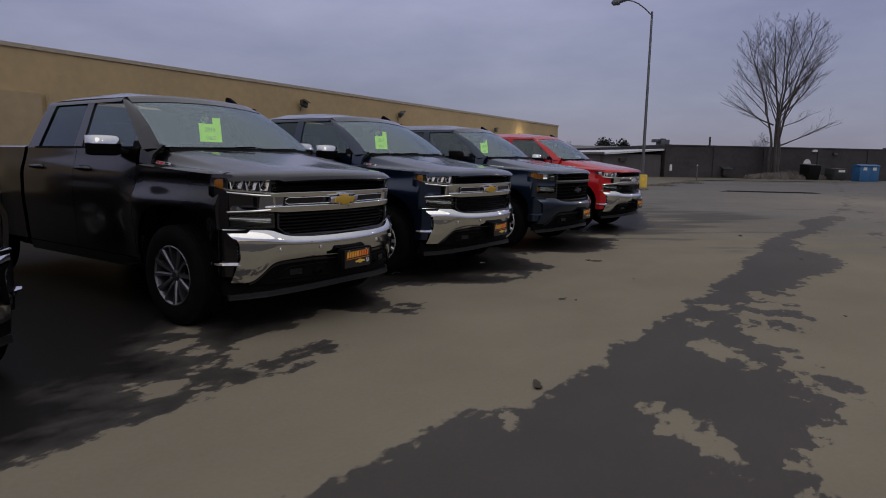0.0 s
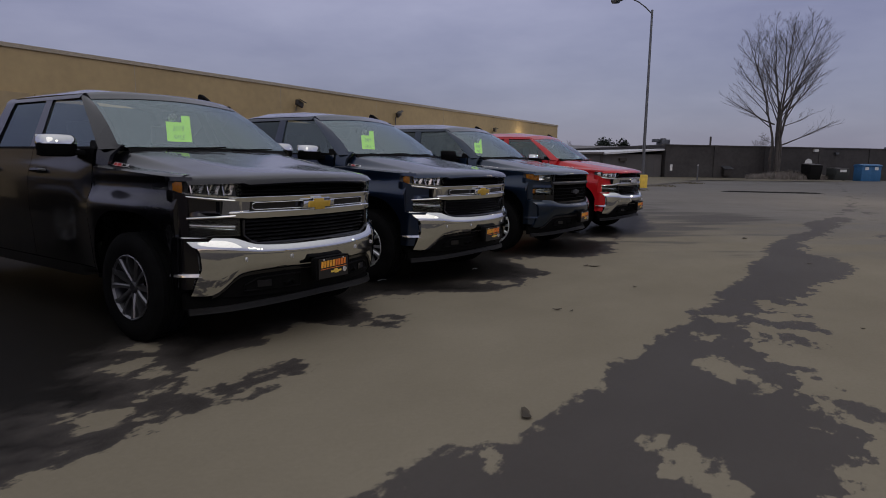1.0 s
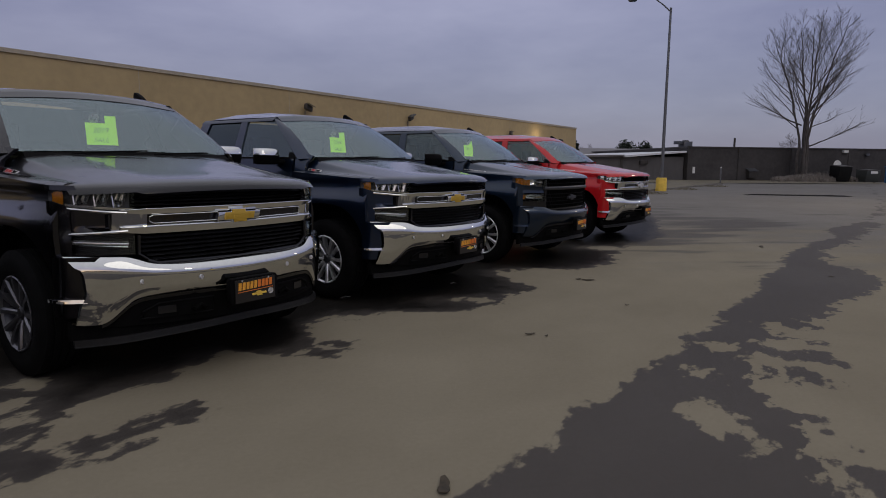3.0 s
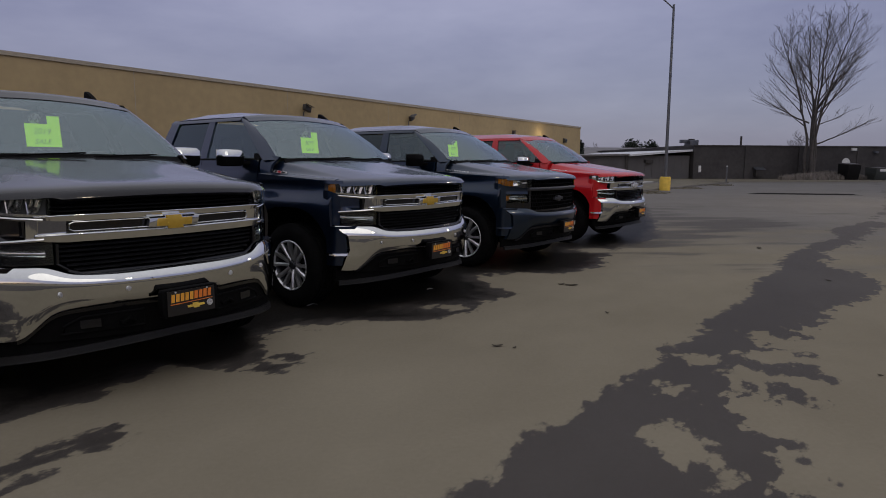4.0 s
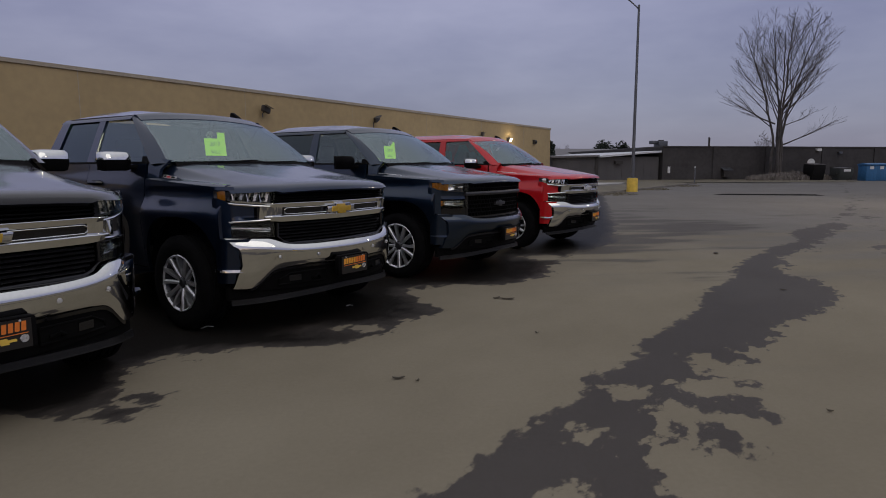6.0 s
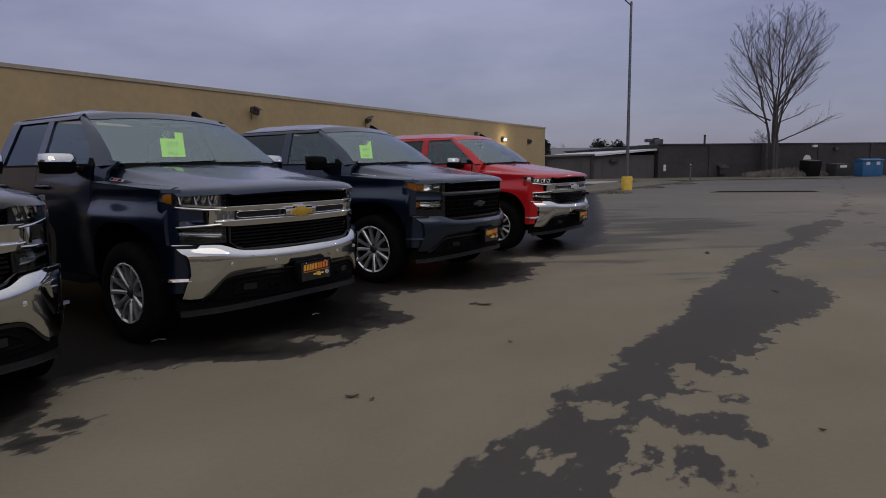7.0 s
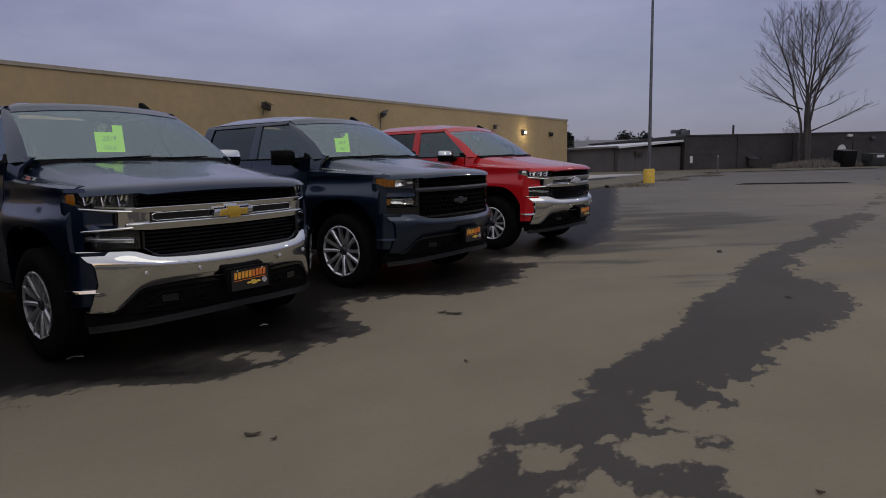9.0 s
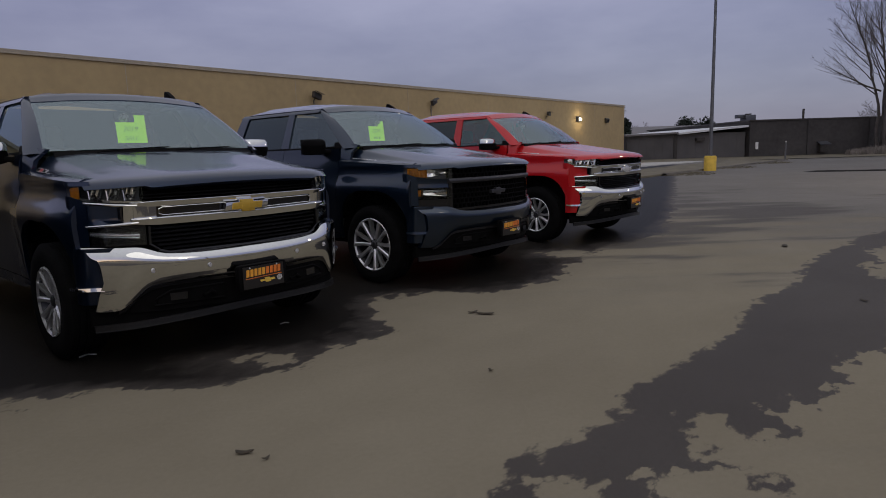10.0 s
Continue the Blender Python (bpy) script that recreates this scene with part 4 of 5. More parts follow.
def front_slab(y0, y1, zlo, zhi, out=None, depth=0.03, ny=16, nz=4, plan=nose):
    """A piece of the front end that follows its plan line; zlo, zhi: heights along y; out: how far it stands proud, by y and 0..1 up."""
    rows = []
    for k in range(nz):
        t = k / (nz - 1)
        row = []
        for y in steps(y0, y1, ny):
            lo = zlo(y) if callable(zlo) else zlo
            hi = zhi(y) if callable(zhi) else zhi
            row.append((plan(y) + (out(y, t) if callable(out) else (out or 0)), y, lerp(lo, hi, t)))
        rows.append(row)
    return Geo().slab(rows, (-depth, 0, 0))


def tyre_geo(rim):
    r0 = 0.235 * rim
    p = [(r0, -0.115), (r0 + 0.022, -0.132), (lerp(r0, 0.398, 0.55), -0.140), (0.375, -0.134), (0.398, -0.115)]
    for k in range(5):
        y = -0.095 + k * 0.0475
        p += [(0.408, y - 0.017), (0.408, y + 0.017), (0.399, y + 0.019), (0.399, y + 0.0285)]
    p += [(0.398, 0.115), (0.375, 0.134), (0.33, 0.140), (r0 + 0.022, 0.132), (r0, 0.115)]
    return Geo().turn(p, 48)


def rim_geo(rim):
    return Geo().turn([(r * rim, y) for r, y in ((0.227, -0.122), (0.212, -0.09), (0.205, 0.06), (0.22, 0.11), (0.236, 0.118))], 48)


def spoke_geo(i, pairs, lean, rim):
    """One blade of a split spoke, the outer face towards -y: narrow at the hub, broad and forked at the rim."""
    m = Matrix.Rotation(2 * math.pi * i / pairs, 4, "Y")
    pts = []
    for r, w, y, off in ((0.040, 0.017, -0.092, 0.016), (0.085, 0.015, -0.108, 0.020), (0.140, 0.015, -0.119, 0.031), (0.195, 0.019, -0.126, 0.046), (0.236, 0.024, -0.130, 0.060)):
        r, w, cz = r * rim, w * rim, lean * off * rim
        tilt = 0.006 * lean
        pts.append([m @ Vector((r, y + tilt, cz - w)), m @ Vector((r, y - 0.006, cz - w * 0.4)), m @ Vector((r, y - 0.006, cz + w * 0.4)), m @ Vector((r, y - tilt, cz + w)), m @ Vector((r, y + 0.045, cz + w * 0.7)), m @ Vector((r, y + 0.045, cz - w * 0.7))])
    return Geo().quads(pts, closed=True)


def wheel(truck, x, side, pairs, face, rim=1.0):
    y = side * 0.905
    w = new("wheel")
    w.parent = truck
    w.matrix_basis = pose(x, y, TYRE_R, 0, 11 if x > -2 else 37, 0 if side < 0 else 180)
    part("tyre", tyre_geo(rim), RUBBER, w)
    part("rim", rim_geo(rim), DARK_ALLOY, w)
    part("rim_lip", Geo().turn([(r * rim, q) for r, q in ((0.236, -0.118), (0.246, -0.132), (0.239, -0.137), (0.227, -0.123))], 48), face, w)
    for i in range(pairs):
        for lean in (-1, 1):
            part("spoke", spoke_geo(i, pairs, lean, rim), face, w, smooth=25)
    part("hub_cap", Geo().turn([(0.001, -0.112), (0.030, -0.111), (0.036, -0.104), (0.056, -0.094), (0.075, -0.06)], 20), DARK_ALLOY, w)
    for i in range(6):
        a = 2 * math.pi * (i + 0.5) / 6
        part("wheel_nut", Geo().turn([(0.001, -0.102), (0.009, -0.100), (0.010, -0.085)], 8, pose(0.050 * math.cos(a), 0, 0.050 * math.sin(a))), CHROME, w)
    part("brake_disc", Geo().turn([(0.07, -0.03), (0.165, -0.03), (0.165, -0.005), (0.07, -0.005)], 32), DARK_ALLOY, w)
    part("wheel_back", Geo().turn([(0.002, 0.03), (0.205, 0.03)], 32), UNDER, w)


def cab_y(z):
    """Half width of the cab above the belt line."""
    return bend(z, [(1.42, 0.957), (1.50, 0.925), (1.62, 0.872), (1.75, 0.816), (1.84, 0.776), (1.88, 0.750), (1.915, 0.712)])


def cab_patch(corners, nu=6, nv=6, inset=0.0, thick=0.03):
    """A panel of the right cab side between four (x, z) corners: bottom front, bottom rear, top rear, top front."""
    (ax, az), (bx, bz), (cx, cz), (dx, dz) = corners
    rows = []
    for i in range(nu):
        u = i / (nu - 1)
        row = []
        for j in range(nv):
            v = j / (nv - 1)
            x = lerp(lerp(ax, bx, v), lerp(dx, cx, v), u)
            z = lerp(lerp(az, bz, v), lerp(dz, cz, v), u)
            row.append((x, -(cab_y(z) - inset), z))
        rows.append(row)
    return Geo().slab(rows, (0, thick, 0))


def screen_point(u, v):
    """Windshield: u across -1..1, v up 0..1."""
    half = lerp(0.848, 0.705, v)
    y = u * half
    x = lerp(-1.215, -2.02, v) - lerp(0.16, 0.07, v) * u * u + 0.03 * math.sin(v * math.pi)
    z = lerp(1.456, 1.925, v) - lerp(0.012, 0.040, v) * u * u + 0.020 * math.sin(v * math.pi)
    return (x, y, z)


def pickup(m, body_paint, trim, rear_door, label, spokes=6, wheel_face=None, paper=True, marking=None, words=("2019", "SALE"), rim=1.0, paper_y=-0.027):
    t = new("pickup_truck")
    t.matrix_world = m
    tagged(t, label, "pickup truck", "row of pickup trucks")
    lt = trim == "chrome"
    bright = CHROME if lt else GLOSS_BLACK
    wheel_face = wheel_face or ALLOY
    cab_end = -3.60 if rear_door == "short" else -3.86
    b_pillar = -2.56

    def both(name, geo, mat, label="", **kw):
        part(name, geo, mat, t, label, **kw)
        part(name, geo.flipped(), mat, t, label, **kw)

    # flanks
    both("fender", side_sheet(-0.452, -1.528, lambda x: 0.80 if x > -0.47 else 0.44, lambda x: shoulder(x) - 0.012, 26, rows=28, roll_in=0.055), body_paint)
    belt = lambda x: 1.432
    both("front_door", side_sheet(-1.536, b_pillar + 0.003, lambda x: 0.50, belt, 10, 16), body_paint)
    both("rear_door", side_sheet(b_pillar - 0.003, cab_end + 0.05, lambda x: 0.50, belt, 10, 16), body_paint)
    both("rocker_panel", side_sheet(-1.50, cab_end + 0.03, lambda x: 0.40, lambda x: 0.492, 8, 4), body_paint)
    both("bed_side", side_sheet(cab_end - 0.03, -5.84, lambda x: 0.50, lambda x: 1.435, 20, 14, roll_in=0.07), body_paint)
    # wheel housings and floor
    for ax in (AXLE_F, AXLE_R):
        rows = []
        for i in range(17):
            a = math.pi * i / 16
            rows.append([(ax + 0.53 * math.cos(a), -0.985, 0.42 + 0.56 * math.sin(a)), (ax + 0.53 * math.cos(a), -0.55, 0.42 + 0.56 * math.sin(a)), (ax + 0.5 * math.cos(a), -0.549, 0.42)])
        both("wheel_housing", Geo().quads(rows), UNDER)
    under = Geo().box(-5.75, -0.62, -0.55, 0.55, 0.31, 0.62).box(-3.9, -1.50, -0.93, 0.93, 0.42, 0.56)
    under.box(-4.15, -3.6, -0.9, 0.9, 0.5, 0.7).box(-5.75, -5.42, -0.9, 0.9, 0.5, 0.7)
    part("chassis", under, UNDER, t)
    part("hood", hood(), body_paint, t)
    part("engine_bay", Geo().box(-1.45, -0.42, -0.85, 0.85, 0.62, 1.12), UNDER, t)
    part("cowl", Geo().slab([[screen_point(u, v) for u in steps(-0.93, 0.93, 14)] for v in (-0.10, -0.012)], (0, 0, -0.03)), BLACK_PLASTIC, t)
    for s in (0.05, -0.62):
        p0 = Vector(screen_point(s, -0.045)) + Vector((0.015, 0, 0.004))
        p1 = Vector(screen_point(s + 0.62, 0.0)) + Vector((0.02, 0, 0.008))
        part("wiper", Geo().tube([p0, (p0 + p1) / 2 + Vector((0.01, 0, 0.004)), p1], 0.006, 6), BLACK_PLASTIC, t)

    # cab
    wz, hz = 1.440, 1.858
    pillar = []
    for v in steps(-0.03, 1, 14):
        e = Vector(screen_point(-1.0, v))
        ex, ez = e.x, e.z
        fx = lerp(-1.485, -2.105, v)
        fz = lerp(1.436, 1.890, v)
        fy = -cab_y(fz)
        row = []
        for k in (0, 0.25, 0.6, 1):
            bulge = 0.014 * math.sin(math.pi * min(1, k * 1.1))
            row.append((lerp(ex, fx, k), lerp(e.y, fy, k) - bulge, lerp(ez, fz, k) + bulge * 0.25))
        pillar.append(row)
    g = Geo().slab(pillar, (-0.02, 0.05, -0.01))
    cab_rear_top = cab_end + 0.14

    def add(src):
        n = len(g.v)
        g.v.extend(src.v)
        g.f.extend(tuple(i + n for i in q) for q in src.f)

    add(cab_patch([(-2.09, hz - 0.004), (cab_rear_top - 0.04, hz - 0.004), (cab_rear_top, 1.898), (-2.08, 1.898)], 8, 8))
    add(cab_patch([(cab_end + 0.26, wz - 0.006), (cab_end + 0.04, wz - 0.006), (cab_rear_top - 0.01, hz + 0.004), (cab_rear_top + 0.16, hz + 0.004)]))
    both("cab_side", g, body_paint)
    both("door_pillar", cab_patch([(b_pillar + 0.075, wz), (b_pillar - 0.075, wz), (b_pillar - 0.115, hz), (b_pillar + 0.005, hz)], inset=0.002), body_paint)
    both("front_side_window", cab_patch([(-1.45, wz - 0.01), (b_pillar + 0.05, wz - 0.01), (b_pillar - 0.02, hz + 0.01), (-2.08, hz + 0.01)], inset=0.016, thick=0.006), SIDE_GLASS, "lightly tinted front side window", glass=(0, -1, 0.3))
    both("rear_side_window", cab_patch([(b_pillar - 0.05, wz - 0.01), (cab_end + 0.25, wz - 0.01), (cab_rear_top + 0.17, hz + 0.01), (b_pillar - 0.09, hz + 0.01)], inset=0.016, thick=0.006), DARK_GLASS, "dark privacy glass rear window", glass=(0, -1, 0.3))
    both("window_seal", cab_patch([(-1.52, 1.428), (cab_end + 0.2, 1.428), (cab_end + 0.2, 1.446), (-1.56, 1.446)], 3, 10, inset=-0.003, thick=0.012), BLACK_PLASTIC)
    both("quarter_trim", cab_patch([(-1.50, wz - 0.004), (-1.63, wz - 0.004), (-1.65, wz + 0.055), (-1.585, wz + 0.055)], 3, 3, inset=0.008, thick=0.02), BLACK_PLASTIC)
    roof = []
    for v in (0.885, 0.90, 0.93, 0.965):
        row = []
        for q in steps(-1, 1, 31):
            p = Vector(screen_point(q, v))
            row.append(p + Vector((0.003, 0, 0.004 + 0.06 * (v - 0.885))))
        roof.append(row)
    for x in steps(-2.03, cab_rear_top - 0.01, 18):
        row = []
        back = -2.02 - x
        near = max(0.0, 1 - back / 0.6)
        tail = max(0.0, 1 - (x - cab_rear_top) / 0.25)
        for y in steps(-0.742, 0.742, 31):
            q = y / 0.742
            row.append((x - 0.080 * q * q * near, y, 1.902 + ((0.084 if rear_door == "short" else 0.094) * (1 - q * q) + 0.012) * (1 - 0.58 * near) - 0.014 * q ** 8 - 0.028 * tail ** 2 + 0.012 * math.exp(-((abs(y) - 0.42) / 0.08) ** 2) * (1 - near)))
        roof.append(row)
    part("roof", Geo().slab(roof, (0, 0, -0.03)), body_paint, t)
    part("windshield", Geo().slab([[screen_point(u, v) for u in steps(-1, 1, 22)] for v in steps(0.0, 0.90, 12)], (-0.005, 0, -0.003)), WINDSHIELD, t, "windshield reflecting the grey sky", glass=(1, 0, 0.6)).visible_shadow = False
    part("rear_wall", Geo().slab([[(lerp(cab_end + 0.05, cab_rear_top, v), y, lerp(0.6, 1.90, v)) for y in steps(-0.93 + 0.24 * v ** 3, 0.93 - 0.24 * v ** 3, 9)] for v in steps(0, 1, 8)], (0.03, 0, 0)), body_paint, t)
    part("rear_window", Geo().slab([[(lerp(cab_end + 0.11, cab_rear_top, v) - 0.02, y, lerp(1.46, 1.80, v)) for y in steps(-0.68, 0.68, 5)] for v in (0, 1)], (-0.005, 0, 0)), DARK_GLASS, t, glass=(-1, 0, 0))
    part("hood_slot", Geo().box(-1.14, -1.10, 0.28, 0.35, hood_z(-1.03, 0.31) - 0.012, hood_z(-1.01, 0.31) + 0.004), BLACK_PLASTIC, t, bevel=0.004)
    # shark fin
    part("roof_antenna", Geo().prism([(-2.07, 1.905), (-2.27, 1.905), (-2.262, 1.985), (-2.245, 2.008), (-2.22, 2.002), (-2.13, 1.955)], 0.48, 0.52), BLACK_PLASTIC, t, "black shark fin antenna", bevel=0.008)

    # cabin
    part("dashboard", Geo().slab([[(x, y, z) for y in steps(-0.80, 0.80, 8)] for x, z in ((-1.40, 1.385), (-1.62, 1.415), (-1.82, 1.40), (-1.88, 1.20), (-1.75, 0.8))], (0.03, 0, -0.06)), CABIN, t)
    for y, x in ((0.42, -2.35), (-0.42, -2.35), (0.42, cab_end + 0.45), (-0.42, cab_end + 0.45)):
        s = Geo()
        s.slab([[(x + 0.25, y + k, 0.86) for k in (-0.24, 0, 0.24)], [(x - 0.2, y + k, 0.88) for k in (-0.24, 0, 0.24)], [(x - 0.26, y + k, 1.1) for k in (-0.25, 0, 0.25)], [(x - 0.36, y + k, 1.50) for k in (-0.2, 0, 0.2)]], (-0.10, 0, -0.03))
        part("seat", s, SEAT, t, bevel=0.02)
        part("headrest", Geo().box(x - 0.48, x - 0.38, y - 0.13, y + 0.13, 1.50, 1.69), SEAT, t, bevel=0.03)
    ring = [Vector((-1.98 + 0.06 * math.sin(a), 0.42 + 0.19 * math.cos(a), 1.30 + 0.18 * math.sin(a))) for a in steps(0, 2 * math.pi, 25)]
    part("steering_wheel", Geo().tube(ring, 0.016, 8, cap=False).box(-2.00, -1.96, 0.34, 0.50, 1.25, 1.34), CABIN, t)
    part("cabin_floor", Geo().box(cab_end + 0.1, -1.6, -0.9, 0.9, 0.56, 0.60), CABIN, t)
    part("rear_view_mirror", Geo().box(-1.965, -1.93, -0.12, 0.12, 1.715, 1.785).tube([(-1.945, 0, 1.775), (-1.92, 0, 1.845)], 0.02, 8), BLACK_PLASTIC, t, bevel=0.015)
    part("mirror_mount", Geo().turn([(0.001, -0.010), (0.030, -0.008), (0.042, 0.0), (0.040, 0.010), (0.001, 0.012)], 20, pose(-1.850, -0.075, 1.725, 0, 0, 90) @ pose(0, 0, 0, 30)), SILVER, t, "pale round sensor cover behind the windshield")

    # door details
    for k, x in enumerate((-2.36, cab_end + 0.34)):
        g = Geo()
        w = flank(x, 1.25)
        g.tube([(x + 0.11, -w + 0.004, 1.245), (x + 0.085, -w - 0.030, 1.248), (x, -w - 0.038, 1.250), (x - 0.085, -w - 0.030, 1.248), (x - 0.11, -w + 0.004, 1.245)], [0.017, 0.018, 0.018, 0.018, 0.017], 8)
        g.box(x - 0.075, x + 0.075, -w - 0.004, -w + 0.02, 1.225, 1.27)
        both("door_handle", g, GLOSS_BLACK if body_paint in (P_BLACK, P_NAVY) else body_paint)
    both("cowl_side", Geo().slab([[(-1.385, -0.944, 1.285), (-1.380, -0.915, 1.38), (-1.355, -0.835, 1.460)], [(-1.44, -0.956, 1.285), (-1.44, -0.935, 1.38), (-1.43, -0.868, 1.474)], [(-1.51, -0.968, 1.285), (-1.51, -0.955, 1.38), (-1.53, -0.928, 1.462)]], (0, 0.03, 0)), body_paint)
    # mirrors
    my, mx, mz = -1.115, -1.80, 1.452
    head = []
    for z, a, b in ((-0.088, 0.07, 0.10), (-0.078, 0.10, 0.13), (-0.02, 0.115, 0.142), (0.012, 0.115, 0.140)):
        head.append([(mx + a * math.cos(q) * (1 if math.cos(q) > 0 else 0.35), my + b * (abs(math.sin(q)) ** 0.4) * (1 if math.sin(q) > 0 else -1), mz + z) for q in [2 * math.pi * i / 20 for i in range(20)]])
    cap = []
    for z, a, b in ((0.010, 0.120, 0.145), (0.055, 0.113, 0.139), (0.078, 0.09, 0.118), (0.084, 0.04, 0.06)):
        cap.append([(mx + a * math.cos(q) * (1 if math.cos(q) > 0 else 0.35), my + b * (abs(math.sin(q)) ** 0.4) * (1 if math.sin(q) > 0 else -1), mz + z) for q in [2 * math.pi * i / 20 for i in range(20)]])
    h = Geo().quads(head, closed=True)
    h.f.append(tuple(range(20)))
    c = Geo().quads(cap, closed=True)
    c.f.append(tuple(60 + i for i in range(20)))
    chrome_cap = lt
    for s, fx in (("right", lambda q: q), ("left", lambda q: q.flipped())):
        mir = new("door_mirror")
        mir.parent = t
        part("mirror_housing", fx(h), BLACK_PLASTIC, mir, smooth=50)
        part("mirror_cap", fx(c), CHROME if chrome_cap else BLACK_PLASTIC, mir, "chrome mirror cap" if chrome_cap else "black mirror cap", smooth=50)
        part("mirror_arm", fx(Geo().slab([[(-1.66, -0.945, 1.375), (-1.72, -1.04, 1.385)], [(-1.80, -0.945, 1.375), (-1.82, -1.04, 1.385)]], (0, 0, 0.04))), BLACK_PLASTIC, mir, bevel=0.01)
        part("mirror_glass", fx(Geo().box(mx - 0.046, mx - 0.042, my - 0.12, my + 0.12, mz - 0.08, mz + 0.08)), CHROME, mir)

    # front end
    part("grille_backing", front_slab(-0.70, 0.70, 0.72, 1.20, -0.10, 0.04, ny=24), UNDER, t)
    part("side_backing", front_slab(-0.93, 0.93, 0.46, 1.12, -0.11, 0.05, ny=40), UNDER, t)
    sides = lambda s, p, q: (min(s * p, s * q), max(s * p, s * q))
    if lt:
        for z in (1.124, 1.146, 1.168, 1.188):
            part("grille_slat", front_slab(-0.655, 0.655, z - 0.005, z + 0.005, lambda y, k: -0.018 - 0.014 * k, 0.03, 20, 2), GLOSS_BLACK, t)
        for i in range(6):
            z = 0.792 + i * 0.027
            w = min(0.632, 0.565 + i * 0.032)
            part("grille_slat", front_slab(-w, w, z - 0.007, z + 0.007, lambda y, k: -0.018 - 0.016 * k, 0.03, 20, 2), GLOSS_BLACK, t)
        # bright bars: a narrow top edge to the sky, a broad face that leans to the ground
        crest = lambda y, k: curve(k, [(0.0, -0.005), (0.70, 0.006), (0.80, 0.006), (0.88, 0.003), (0.94, -0.003), (1.0, -0.013)])
        part("upper_grille_bar", front_slab(-0.735, 0.735, lambda y: 1.068 + 0.008 * ease((abs(y) - 0.60) / 0.12), lambda y: 1.110 - 0.008 * ease((abs(y) - 0.60) / 0.12), crest, 0.05, 50, 21), CHROME, t, "chrome grille bar", smooth=60)
        part("lower_grille_bar", front_slab(-0.735, 0.735, lambda y: curve(abs(y), [(0, 0.948), (0.60, 0.950), (0.735, 0.962)]), lambda y: curve(abs(y), [(0, 1.004), (0.58, 1.006), (0.735, 1.000)]), crest, 0.05, 50, 21), CHROME, t, "chrome grille bar", smooth=60)
        part("grille_bar_insert", front_slab(-0.61, 0.61, 1.000, 1.072, -0.026, 0.02, 20, 2), GLOSS_BLACK, t)
        for s in (-1, 1):
            part("grille_bar_end", front_slab(*sides(s, 0.590, 0.735), 0.998, 1.078, lambda y, k: -0.022 + 0.012 * k, 0.04, 10, 5), CHROME, t)
            # thin bright rim round the slot beside the badge
            loop = [(0.150, 1.010), (0.560, 1.011), (0.582, 1.022), (0.582, 1.050), (0.560, 1.061), (0.150, 1.061), (0.150, 1.010)]
            part("slot_rim", Geo().tube([(nose(y) + 0.001, s * y, z) for y, z in loop], 0.0035, 6), CHROME, t)
        frame_line = [(-0.645, 0.945), (-0.648, 0.835), (-0.60, 0.790), (-0.54, 0.768), (0.0, 0.760), (0.54, 0.768), (0.60, 0.790), (0.648, 0.835), (0.645, 0.945)]
        part("lower_grille_frame", Geo().tube([(nose(y) - 0.004, y, z) for y, z in frame_line], 0.010, 8), GLOSS_BLACK, t)
        # badge
        bow = [(-0.168, -0.026), (-0.056, -0.026), (-0.050, -0.046), (0.066, -0.046), (0.060, -0.026), (0.158, -0.026), (0.172, 0.026), (0.056, 0.026), (0.050, 0.046), (-0.066, 0.046), (-0.060, 0.026), (-0.154, 0.026)]
        part("emblem_rim", Geo().prism([(a, 1.032 + b * 1.05) for a, b in bow], -0.105, -0.070, "yz"), CHROME, t, bevel=0.004)
        part("emblem", Geo().prism([(a * 0.70 if abs(a) > 0.1 else a * 0.86, 1.032 + b * 0.92) for a, b in bow], -0.085, -0.060, "yz"), GOLD if body_paint is not P_RED else SILVER, t, "gold badge on the grille" if body_paint is not P_RED else "silver badge on the grille", bevel=0.005)
    else:
        mesh_bars = Geo()
        for i in range(9):
            z = 0.785 + i * 0.05
            if abs(z - 1.05) < 0.03:
                continue
            g2 = front_slab(-0.665, 0.665, z - 0.006, z + 0.006, -0.03, 0.03, 24, 2)
            n0 = len(mesh_bars.v)
            mesh_bars.v, mesh_bars.f = mesh_bars.v + g2.v, mesh_bars.f + [tuple(q + n0 for q in f) for f in g2.f]
        for i in range(24):
            y = -0.63 + i * 0.0548
            for r in range(8):
                yy = y + (0.027 if r % 2 else 0)
                z = 0.785 + r * 0.05
                mesh_bars.box(nose(yy) - 0.055, nose(yy) - 0.028, yy - 0.005, yy + 0.005, z, z + 0.05)
        part("grille_mesh", mesh_bars, BLACK_PLASTIC, t, "black honeycomb grille mesh")
        part("grille_bar", front_slab(-0.70, 0.70, 1.045, 1.092, lambda y, k: 0.012 * math.sin(math.pi * k), 0.05, 30, 6), DARK_ALLOY, t, "dark satin grille bar")
        for s in (-1, 1):
            part("grille_side", front_slab(*sides(s, 0.655, 0.69), 0.80, 1.20, -0.012, 0.05, 4, 6), GLOSS_BLACK, t)
        part("grille_sill", front_slab(-0.66, 0.66, 0.768, 0.79, -0.008, 0.05, 24, 3), GLOSS_BLACK, t)
        bow = [(-0.125, -0.020), (-0.042, -0.020), (-0.038, -0.038), (0.050, -0.038), (0.045, -0.020), (0.118, -0.020), (0.130, 0.020), (0.042, 0.020), (0.038, 0.038), (-0.050, 0.038), (-0.045, 0.020), (-0.115, 0.020)]
        part("emblem", Geo().prism([(a, 0.93 + b) for a, b in bow], -0.12, -0.085, "yz"), DARK_ALLOY, t, "dark badge in the grille", bevel=0.004)

